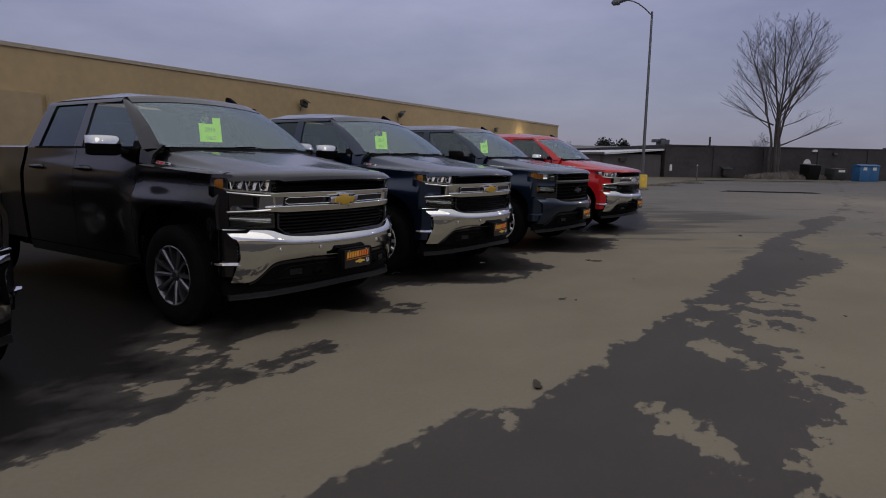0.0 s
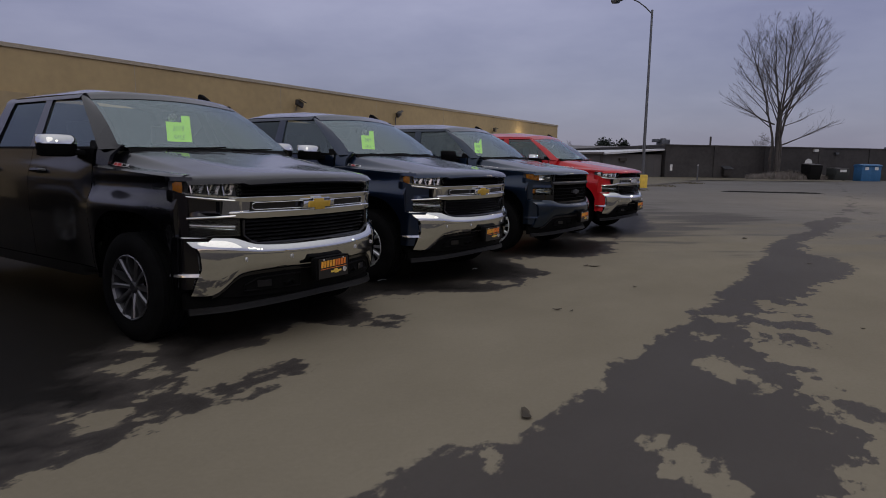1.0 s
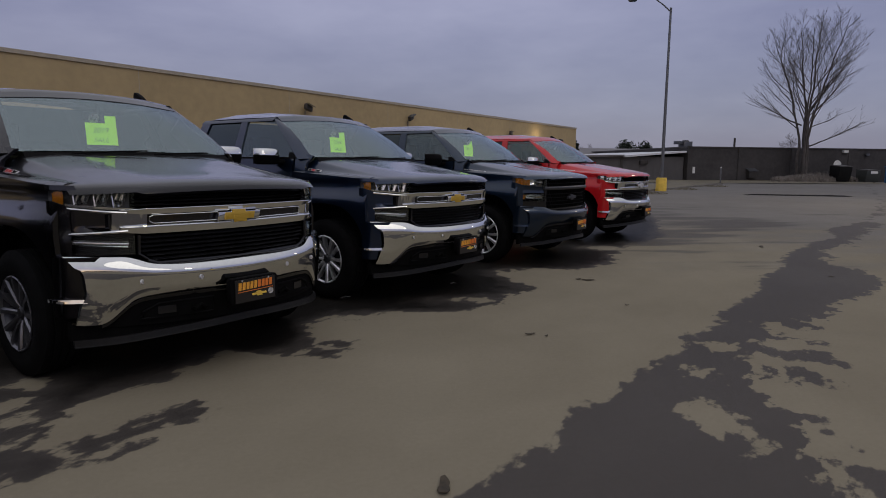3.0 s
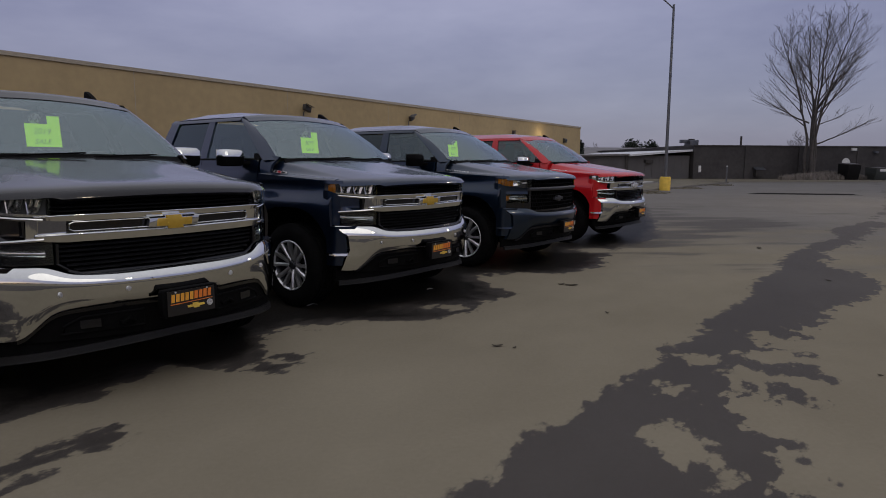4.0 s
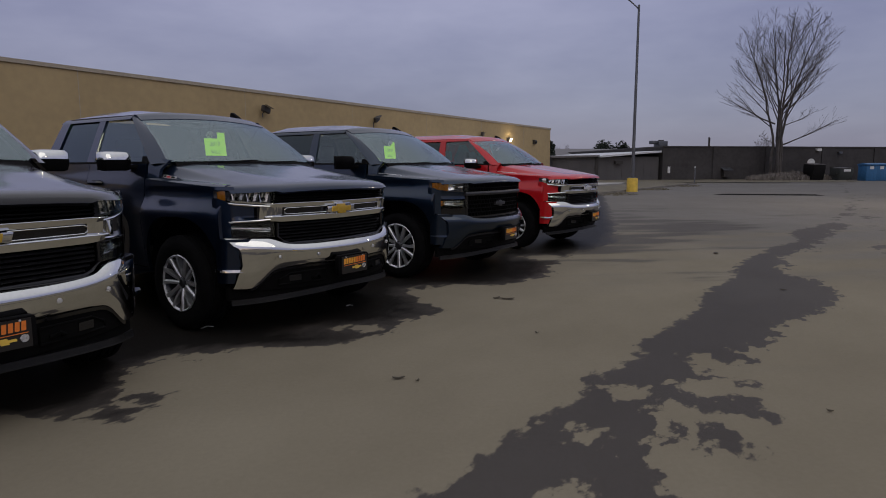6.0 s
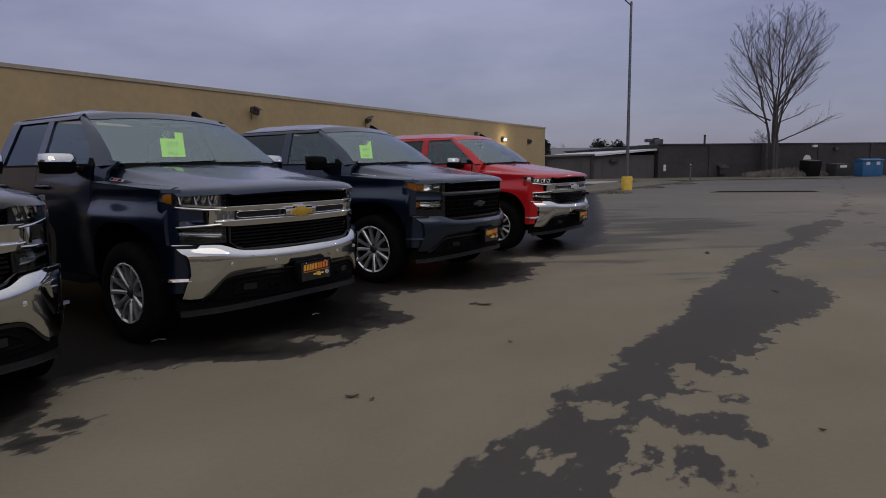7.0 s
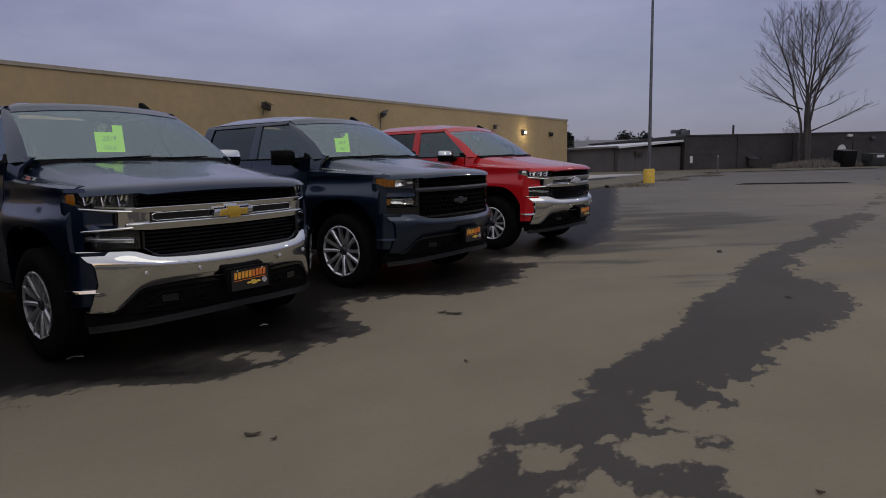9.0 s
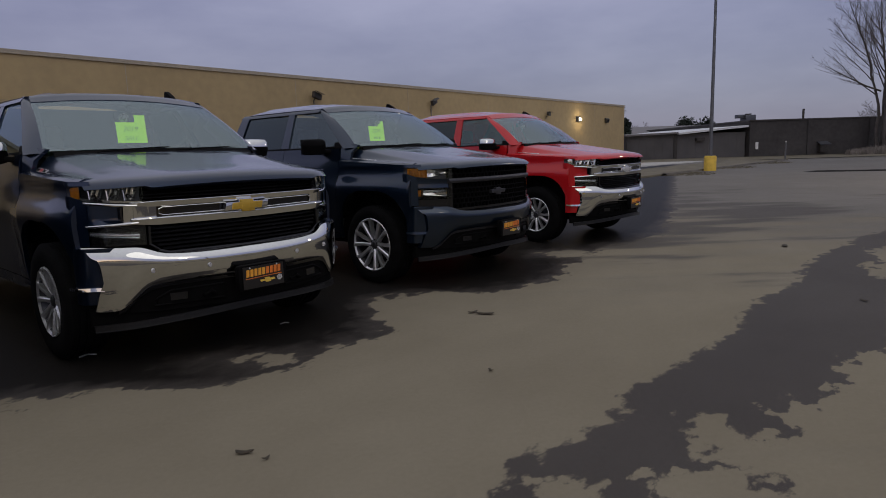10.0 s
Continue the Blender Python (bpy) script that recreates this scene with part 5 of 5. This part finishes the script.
    # head lamps
    for s in (-1, 1):
        lamp = new("headlight")
        lamp.parent = t
        rng = lambda p, q: sides(s, p, q)
        ztop = lambda y: curve(abs(y), [(0.66, 1.198), (0.80, 1.204), (0.985, 1.212)])
        zbot = lambda y: curve(abs(y), [(0.66, 1.086), (0.80, 1.096), (0.93, 1.112), (0.985, 1.150)])
        part("lamp_bowl", front_slab(*rng(0.665, 0.978), zbot, lambda y: ztop(y) - 0.004, lambda y, k: -0.055 + 0.02 * abs(k - 0.5), 0.01, 40, 5), DARK_ALLOY, lamp)
        if lt:
            for i in range(3):
                y0 = 0.715 + i * 0.076
                # dark cell with slanting bright facets
                z0, z1 = zbot(y0) + 0.026, ztop(y0) - 0.012
                for q, wide in ((-0.026, 0.026), (0.007, 0.014)):
                    cell = [[(nose(y0 + q + w + lean) - 0.030 - 0.012 * e, s * (y0 + q + w + lean), z) for w, e in ((0, 0), (wide * 0.5, 1.0), (wide, 0.2))] for lean, z in ((0.014, z0), (0.005, (z0 + z1) / 2), (-0.006, z1))]
                    part("reflector", Geo().slab(cell, (-0.012, 0, 0)), LAMP_METAL, lamp, smooth=0)
                part("projector", Geo().turn([(0.001, -0.004), (0.010, -0.006), (0.015, 0.0), (0.017, 0.03)], 14, pose(nose(y0 + 0.012) - 0.030, s * (y0 + 0.014), 1.142, 0, 0, 90 + s * 30)), GLOSS_BLACK, lamp)
                part("lamp_divider", front_slab(*rng(y0 + 0.032, y0 + 0.037), lambda y: zbot(y) + 0.018, lambda y: ztop(y) - 0.008, lambda y, k: -0.020 - 0.02 * k, 0.03, 2, 2), CHROME, lamp)
            part("daytime_strip", front_slab(*rng(0.67, 0.945), lambda y: zbot(y) + 0.006, lambda y: zbot(y) + 0.019, -0.008, 0.03, 20, 3), CHROME, lamp, "bright strip along the lamp")
            part("turn_signal", front_slab(*rng(0.944, 0.977), lambda y: zbot(y) + 0.004 + 0.5 * max(0.0, 0.952 - abs(y)), lambda y: ztop(y) - 0.006 - 1.2 * max(0.0, abs(y) - 0.966), lambda y, k: -0.006 + 0.006 * math.sin(math.pi * k), 0.012, 12, 7), LAMP_METAL if body_paint is P_RED else AMBER, lamp, "" if body_paint is P_RED else "amber turn signal")
        else:
            part("turn_signal", front_slab(*rng(0.862, 0.972), lambda y: zbot(y) + 0.006, lambda y: ztop(y) - 0.010, lambda y, k: -0.014 + 0.004 * math.sin(y * 240), 0.008, 30, 3), AMBER, lamp, "amber turn signal")
            part("reflector", front_slab(*rng(0.70, 0.85), lambda y: 1.145 - 0.22 * (abs(y) - 0.70), lambda y: 1.155 + 0.22 * (abs(y) - 0.70), lambda y, k: -0.04 + 0.03 * abs(k - 0.5), 0.02, 8, 5), LAMP_METAL, lamp)
        part("lamp_lens", front_slab(*rng(0.66, 0.982), zbot, ztop, 0.0, 0.006, 18, 4), LENS, lamp, "clear lamp lens", glass=(1, 0, 0))
        # paint between lamp and hood, and the corner of the fender round the lamps
        part("fender_tip", front_slab(*rng(0.90, 0.988), lambda y: ztop(y) + 0.001, lambda y: ztop(y) + 0.030, lambda y, k: 0.002 - 0.012 * k, 0.06, 10, 4), body_paint, t)
        part("fender_corner", front_slab(*rng(0.926, 0.990), lambda y: 0.832, lambda y: zbot(y) - 0.001, lambda y, k: 0.002, 0.05, 10, 10), body_paint, t)
        if lt:
            part("lamp_bezel", front_slab(*rng(0.70, 0.935), lambda y: zbot(y) - 0.018, lambda y: zbot(y) - 0.002, lambda y, k: 0.006 * math.sin(math.pi * k), 0.04, 20, 5), CHROME, lamp, "chrome strip under the headlight")
            # deep cheek recess between bracket and fender corner
            part("cheek_panel", front_slab(*rng(0.765, 0.93), 0.965, lambda y: zbot(y) - 0.016, lambda y, k: -0.008 - 0.050 * ease((0.93 - abs(y)) / 0.13) * ease(k / 0.25) * 1.0, 0.05, 18, 10), body_paint, lamp)
            part("cheek_bracket", front_slab(*rng(0.722, 0.768), 0.972, lambda y: zbot(y) - 0.012, lambda y, k: -0.014 + 0.018 * k, 0.06, 6, 6), CHROME, lamp, "chrome bracket beside the grille")
            part("bracket_groove", front_slab(*rng(0.772, 0.782), 0.985, 1.070, lambda y, k: -0.004, 0.04, 2, 2), GLOSS_BLACK, lamp)
            part("cheek_strip", front_slab(*rng(0.70, 0.935), lambda y: curve(abs(y), [(0.70, 0.962), (0.935, 0.946)]), lambda y: curve(abs(y), [(0.70, 0.980), (0.935, 0.960)]), lambda y, k: 0.006 * math.sin(math.pi * k), 0.05, 20, 5), CHROME, lamp, "chrome strip")
            part("slot_housing", front_slab(*rng(0.655, 0.932), 0.826, lambda y: curve(abs(y), [(0.65, 0.955), (0.935, 0.945)]), lambda y, k: -0.030, 0.04, 16, 3), GLOSS_BLACK, lamp)
            part("slot_lamp", front_slab(*rng(0.695, 0.918), lambda y: 0.872 + 0.09 * (abs(y) - 0.695), lambda y: 0.908 + 0.05 * (abs(y) - 0.695), lambda y, k: -0.022 + 0.012 * math.sin(math.pi * k), 0.02, 14, 6), LAMP_METAL, lamp)
            part("slot_lens", front_slab(*rng(0.665, 0.928), 0.832, 0.940, -0.008, 0.006, 14, 3), LENS, lamp, "clear lower lamp lens", glass=(1, 0, 0))
        else:
            part("cheek_panel", front_slab(*rng(0.69, 0.93), 1.006, lambda y: zbot(y) - 0.002, lambda y, k: -0.030 + 0.020 * abs(k - 0.5), 0.05, 12, 4), body_paint, lamp)
            part("lower_reflector", front_slab(*rng(0.70, 0.88), lambda y: 0.918 + 0.10 * (abs(y) - 0.70), lambda y: 0.985, lambda y, k: -0.04 + 0.03 * abs(k - 0.5), 0.02, 8, 5), LAMP_METAL, lamp)
            part("lower_bulb", front_slab(*rng(0.715, 0.80), 0.945, 0.957, -0.012, 0.02, 6, 2), CHROME, lamp)
            part("lower_signal", front_slab(*rng(0.900, 0.925), 0.925, 0.985, -0.015, 0.03, 4, 3), AMBER, lamp)
            part("lower_lens", front_slab(*rng(0.675, 0.930), 0.895, 1.002, -0.004, 0.006, 12, 3), LENS, lamp, "clear lower lamp lens", glass=(1, 0, 0))
            part("cheek_strip", front_slab(*rng(0.675, 0.93), 0.820, 0.893, -0.014, 0.05, 12, 3), GLOSS_BLACK, lamp)

    # bumper: the crease parts a band that faces the sky from a face that leans to the ground
    top = lambda y: bend(abs(y), [(0.0, 0.757), (0.52, 0.761), (0.60, 0.772), (0.70, 0.812), (0.80, 0.819), (1.0, 0.828)])
    low = lambda y: bend(abs(y), [(0.0, 0.578), (0.58, 0.572), (0.66, 0.560), (0.70, 0.540), (0.82, 0.425), (0.86, 0.413), (1.0, 0.420)])
    crease = lambda y: bend(abs(y), [(0.0, 0.714), (0.45, 0.718), (0.60, 0.726), (0.75, 0.744), (1.0, 0.750)])
    bump_mat = CHROME if lt else body_paint
    rows = []
    for k in steps(0, 1, 15) + [1.08, 1.16, 1.25, 1.35, 1.5, 1.65, 1.8, 1.9, 2.0]:
        edge = curve(k, [(0.0, 0.945), (0.40, 0.925), (0.55, 0.905), (0.9, 0.915), (1.2, 0.95), (2.0, 0.978)])
        row = []
        for y in steps(-edge, edge, 71):
            z = lerp(low(y), crease(y), k) if k <= 1 else lerp(crease(y), top(y), k - 1)
            out = curve(k, [(0.0, -0.050), (0.10, -0.034), (0.35, -0.015), (0.70, -0.004), (0.90, 0.0), (1.0, -0.002)]) - (top(y) - crease(y)) * (0.70 * max(0.0, k - 1.0) ** 1.5)
            row.append((bumper_plan(y) + out, y, z))
        rows.append(row)
    part("front_bumper", Geo().slab(rows, (-0.05, 0, 0)), bump_mat, t, "polished chrome front bumper" if lt else "painted front bumper", smooth=40)
    part("bumper_top", Geo().slab([[(bumper_plan(y) - 0.004 - 0.70 * (top(y) - crease(y)), y, top(y) - 0.003) for y in steps(-0.93, 0.93, 60)], [(min(nose(y) - 0.02, bumper_plan(y) - 0.07), y, top(y) + 0.006) for y in steps(-0.93, 0.93, 60)]], (0, 0, -0.02)), bump_mat if lt else BLACK_PLASTIC, t)
    # lower fascia: black, with a stepped frame that follows the bumper's cut
    part("lower_intake", front_slab(-0.85, 0.85, lambda y: 0.375 + 0.02 * abs(y), lambda y: low(y) + 0.01, lambda y, k: -0.085 + 0.020 * k, 0.05, 40, 6, bumper_plan), BLACK_PLASTIC, t)
    part("fascia_lip", front_slab(-0.84, 0.84, lambda y: low(y) - 0.026, lambda y: low(y) - 0.002, lambda y, k: -0.058 + 0.012 * k, 0.03, 60, 4, bumper_plan), GLOSS_BLACK if lt else DARK_ALLOY, t, "" if lt else "satin grey lower bumper trim")
    for s in (-1, 1):
        part("tow_recess", front_slab(*sides(s, 0.24, 0.64), 0.428, lambda y: curve(abs(y), [(0.24, 0.520), (0.56, 0.515), (0.64, 0.475)]), -0.060, 0.02, 10, 3, bumper_plan), UNDER, t)
        part("recess_frame", Geo().tube([(bumper_plan(y) - 0.056, s * y, z) for y, z in ((0.24, 0.430), (0.24, 0.522), (0.56, 0.517), (0.645, 0.474), (0.66, 0.430), (0.24, 0.430))], 0.008, 6), BLACK_PLASTIC, t)
        part("tow_hook", Geo().tube([(bumper_plan(0.33) - 0.10, s * 0.30, 0.460), (bumper_plan(0.33) - 0.035, s * 0.30, 0.465), (bumper_plan(0.33) - 0.025, s * 0.335, 0.49), (bumper_plan(0.33) - 0.035, s * 0.37, 0.465), (bumper_plan(0.33) - 0.10, s * 0.37, 0.460)], 0.012, 6), UNDER, t)
        part("fog_lamp", front_slab(*sides(s, 0.47, 0.57), 0.452, 0.500, -0.052, 0.02, 5, 3, bumper_plan), GLOSS_BLACK, t)
        # black corner behind the bumper's end, and the lip that runs back to the wheel
        corner = Geo().slab([[(bumper_plan(y) - 0.028 - 0.02 * (1 - k), -y, lerp(0.46, 0.822, k)) for y in steps(0.86, 0.985, 8)] + [(-0.44, -0.998, lerp(0.46, 0.822, k)), (-0.50, -1.0, lerp(0.46, 0.822, k))] for k in steps(0, 1, 7)], (0, 0.03, 0))
        part("bumper_corner", corner if s < 0 else corner.flipped(), body_paint, t)
        foot = Geo().slab([[(bumper_plan(y) - 0.012 - 0.006 * k, -y, 0.552 + 0.022 * k) for y in steps(0.905, 0.975, 6)] + [(-0.395, -1.022, 0.555 + 0.022 * k), (-0.462, -1.050, 0.560 + 0.020 * k)] for k in (0, 0.5, 1)], (-0.01, 0.03, 0))
        part("bumper_foot", foot if s < 0 else foot.flipped(), bump_mat, t)
    if lt:
        for y in (-0.665, -0.34, 0.34, 0.665):
            part("parking_sensor", Geo().turn([(0.001, -0.005), (0.014, -0.004), (0.016, 0.004)], 14, pose(bumper_plan(y) - 0.003, y, 0.667, 0, 0, 90 - 24 * y / 0.66)), SILVER, t)
    lip = lambda y: 0.335 - 0.065 * abs(y) ** 1.5
    part("valance", front_slab(-0.95, 0.95, lambda y: lip(y) + 0.03, lambda y: 0.432 if abs(y) < 0.8 else 0.425, lambda y, k: -0.105, 0.04, 40, 3, bumper_plan), UNDER, t)
    part("air_dam", front_slab(-0.95, 0.95, lip, lambda y: lip(y) + 0.042, lambda y, k: -0.062 - 0.006 * k, 0.02, 40, 5, bumper_plan), AIR_DAM, t, "scuffed black plastic air dam under the bumper")
    part("dam_lip", Geo().tube([(bumper_plan(y) - 0.066, y, lip(y)) for y in steps(-0.95, 0.95, 40)], 0.006, 8), AIR_DAM, t)
    # dealer plate
    pl = new("plate")
    pl.parent = t
    part("plate_holder", Geo().prism([(-0.178, 0.462), (0.178, 0.462), (0.186, 0.475), (0.186, 0.615), (0.176, 0.634), (-0.176, 0.634), (-0.186, 0.615), (-0.186, 0.475)], 0.02, 0.075, "yz"), BLACK_PLASTIC, pl, bevel=0.008)
    part("plate_panel", Geo().box(0.074, 0.080, -0.158, 0.158, 0.470, 0.622), PLATE_BLACK, pl, "black dealer plate with orange lettering bars")
    for i in range(9):
        y = -0.136 + i * 0.0305
        part("letter_bar", Geo().prism([(y, 0.553 + 0.001 * i), (y + 0.022, 0.553 + 0.001 * i), (y + 0.026, 0.602 + 0.001 * i), (y + 0.004, 0.602 + 0.001 * i)], 0.079, 0.083, "yz"), PLATE_ORANGE if i > 4 else PLATE_AMBER, pl)
    part("plate_rule", Geo().prism([(-0.14, 0.538), (0.14, 0.546), (0.14, 0.550), (-0.14, 0.542)], 0.079, 0.083, "yz"), PLATE_ORANGE, pl)
    part("plate_mark", Geo().prism([(-0.028, 0.508), (0.008, 0.509), (0.012, 0.500), (0.052, 0.501), (0.048, 0.510), (0.086, 0.511), (0.082, 0.525), (0.044, 0.524), (0.041, 0.533), (0.002, 0.532), (0.005, 0.523), (-0.032, 0.522)], 0.079, 0.083, "yz"), PLATE_YELLOW, pl)
    part("plate_seal", Geo().turn([(0.001, -0.002), (0.020, -0.002), (0.022, 0.002)], 16, pose(0.081, 0.122, 0.519, 0, 0, 90)), SILVER, pl)
    for y in (-0.105, 0.105):
        part("plate_screw", Geo().turn([(0.001, -0.003), (0.006, -0.002), (0.007, 0.002)], 10, pose(0.081, y, 0.614, 0, 0, 90)), SILVER, pl)

    # wheels
    for x in (AXLE_F, AXLE_R):
        for s in (-1, 1):
            wheel(t, x, s, spokes, wheel_face, rim)
    # bed and tail
    part("bed_floor", Geo().box(-5.87, cab_end - 0.05, -0.9, 0.9, 0.80, 0.84), UNDER, t)
    part("bed_front", Geo().box(cab_end - 0.07, cab_end - 0.03, -0.9, 0.9, 0.6, 1.43), body_paint, t)
    part("tailgate", Geo().box(-5.92, -5.85, -0.80, 0.80, 0.66, 1.44), body_paint, t, bevel=0.012)
    part("rear_bumper", Geo().slab([[(-6.00 + 0.06 * (y / 0.98) ** 4, y, z) for y in steps(-0.98, 0.98, 12)] for z in (0.50, 0.54, 0.68, 0.72)], (0.15, 0, 0)), bright, t)
    for s in (-1, 1):
        part("tail_light", Geo().box(-5.91, -5.82, min(s * 0.81, s * 0.975), max(s * 0.81, s * 0.975), 0.86, 1.34), RED_LETTER, t, bevel=0.01)
    # side marking as plain bars
    if marking == "emblem":
        both("hood_emblem", side_bar(-1.16, 0.20, 0.912, 0.878, 0.003), SILVER, "silver and red emblem on the hood side")
        both("hood_emblem_stroke", side_bar(-1.185, 0.050, 0.907, 0.883, 0.005), BLACK_PLASTIC)
        both("hood_emblem_stroke", side_bar(-1.255, 0.045, 0.907, 0.883, 0.005), RED_LETTER)
        both("hood_emblem_stroke", side_bar(-1.315, 0.030, 0.907, 0.883, 0.005), RED_LETTER if body_paint is P_BLACK else BLACK_PLASTIC)
    elif marking == "script":
        for i in range(9):
            both("hood_letter", side_bar(-1.00 - i * 0.043, 0.031, 0.903, 0.888, 0.003), SILVER)

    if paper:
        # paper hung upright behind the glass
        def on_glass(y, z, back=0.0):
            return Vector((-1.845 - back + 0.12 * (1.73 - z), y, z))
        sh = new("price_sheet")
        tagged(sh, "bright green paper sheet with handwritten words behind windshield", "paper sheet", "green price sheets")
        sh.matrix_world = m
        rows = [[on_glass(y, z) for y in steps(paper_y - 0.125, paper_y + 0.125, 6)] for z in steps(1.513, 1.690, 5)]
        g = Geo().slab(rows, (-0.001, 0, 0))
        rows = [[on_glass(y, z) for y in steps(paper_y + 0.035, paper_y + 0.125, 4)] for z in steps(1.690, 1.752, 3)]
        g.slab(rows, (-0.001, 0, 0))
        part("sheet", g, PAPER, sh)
        for w, z0, size in ((words[0], 1.612, 0.062), (words[1], 1.535, 0.056)):
            cu = bpy.data.curves.new("word", "FONT")
            cu.body, cu.size, cu.extrude, cu.align_x, cu.shear, cu.offset = w, size, 0.0006, "CENTER", 0.3, -0.0006
            tmp = bpy.data.objects.new("word", cu)
            scene.collection.objects.link(tmp)
            bpy.context.view_layer.update()
            me = bpy.data.meshes.new_from_object(tmp)
            bpy.data.objects.remove(tmp)
            a, bq = on_glass(0, z0, 0.0), on_glass(0, z0 + 0.06, 0.0)
            upv = (bq - a).normalized()
            nrm = Vector((0, 1, 0)).cross(upv)
            me.materials.append(INK)
            ob = new("handwriting", me)
            ob.parent = sh
            mm = Matrix.Identity(4)
            mm.col[0][:3], mm.col[1][:3], mm.col[2][:3] = Vector((0, 1, 0)), upv, nrm
            mm.translation = on_glass(paper_y - 0.012, z0, -0.004)
            ob.matrix_basis = mm
    return t




def side_bar(x, w, y0, y1, proud):
    """A thin raised mark on the right side of the hood, from y0 up to y1."""
    rows = []
    for k in (0, 0.5, 1):
        y = lerp(y0, y1, k)
        front = nose(y) + 0.022
        rows.append([(xx - 0.02 * k, -y - 0.8 * proud, hood_z(xx - front, y, front) + 0.6 * proud) for xx in steps(x, x - w, 5)])
    return Geo().slab(rows, (0, 0.003, -0.003))


pickup(pose(-0.236, 5.625, 0, 0, 0, -43.9), P_BLACK, "chrome", "short", "black pickup truck with chrome grille bars and bumper", 6, GREY_ALLOY, True, "emblem")
pickup(pose(1.590, 7.808, 0, 0, 0, -44.5), P_NAVY, "chrome", "short", "dark navy pickup truck with chrome grille and bumper", 6, None, True, "emblem")
pickup(pose(3.650, 10.085, 0, 0, 0, -43.3), P_BLUE, "dark", "long", "slate blue pickup truck with black grille and painted bumper", 6, None, True, "script", rim=1.14, paper_y=-0.11)
pickup(pose(5.840, 12.553, 0, 0, 0, -44.4), P_RED, "chrome", "long", "bright red pickup truck with chrome grille and bumper", 6, None, False, "script")
pickup(pose(-2.63, 3.28, 0, 0, 0, -44.5), P_BLACK, "chrome", "short", "dark pickup truck parked beside the black one", 6, None, False, None)
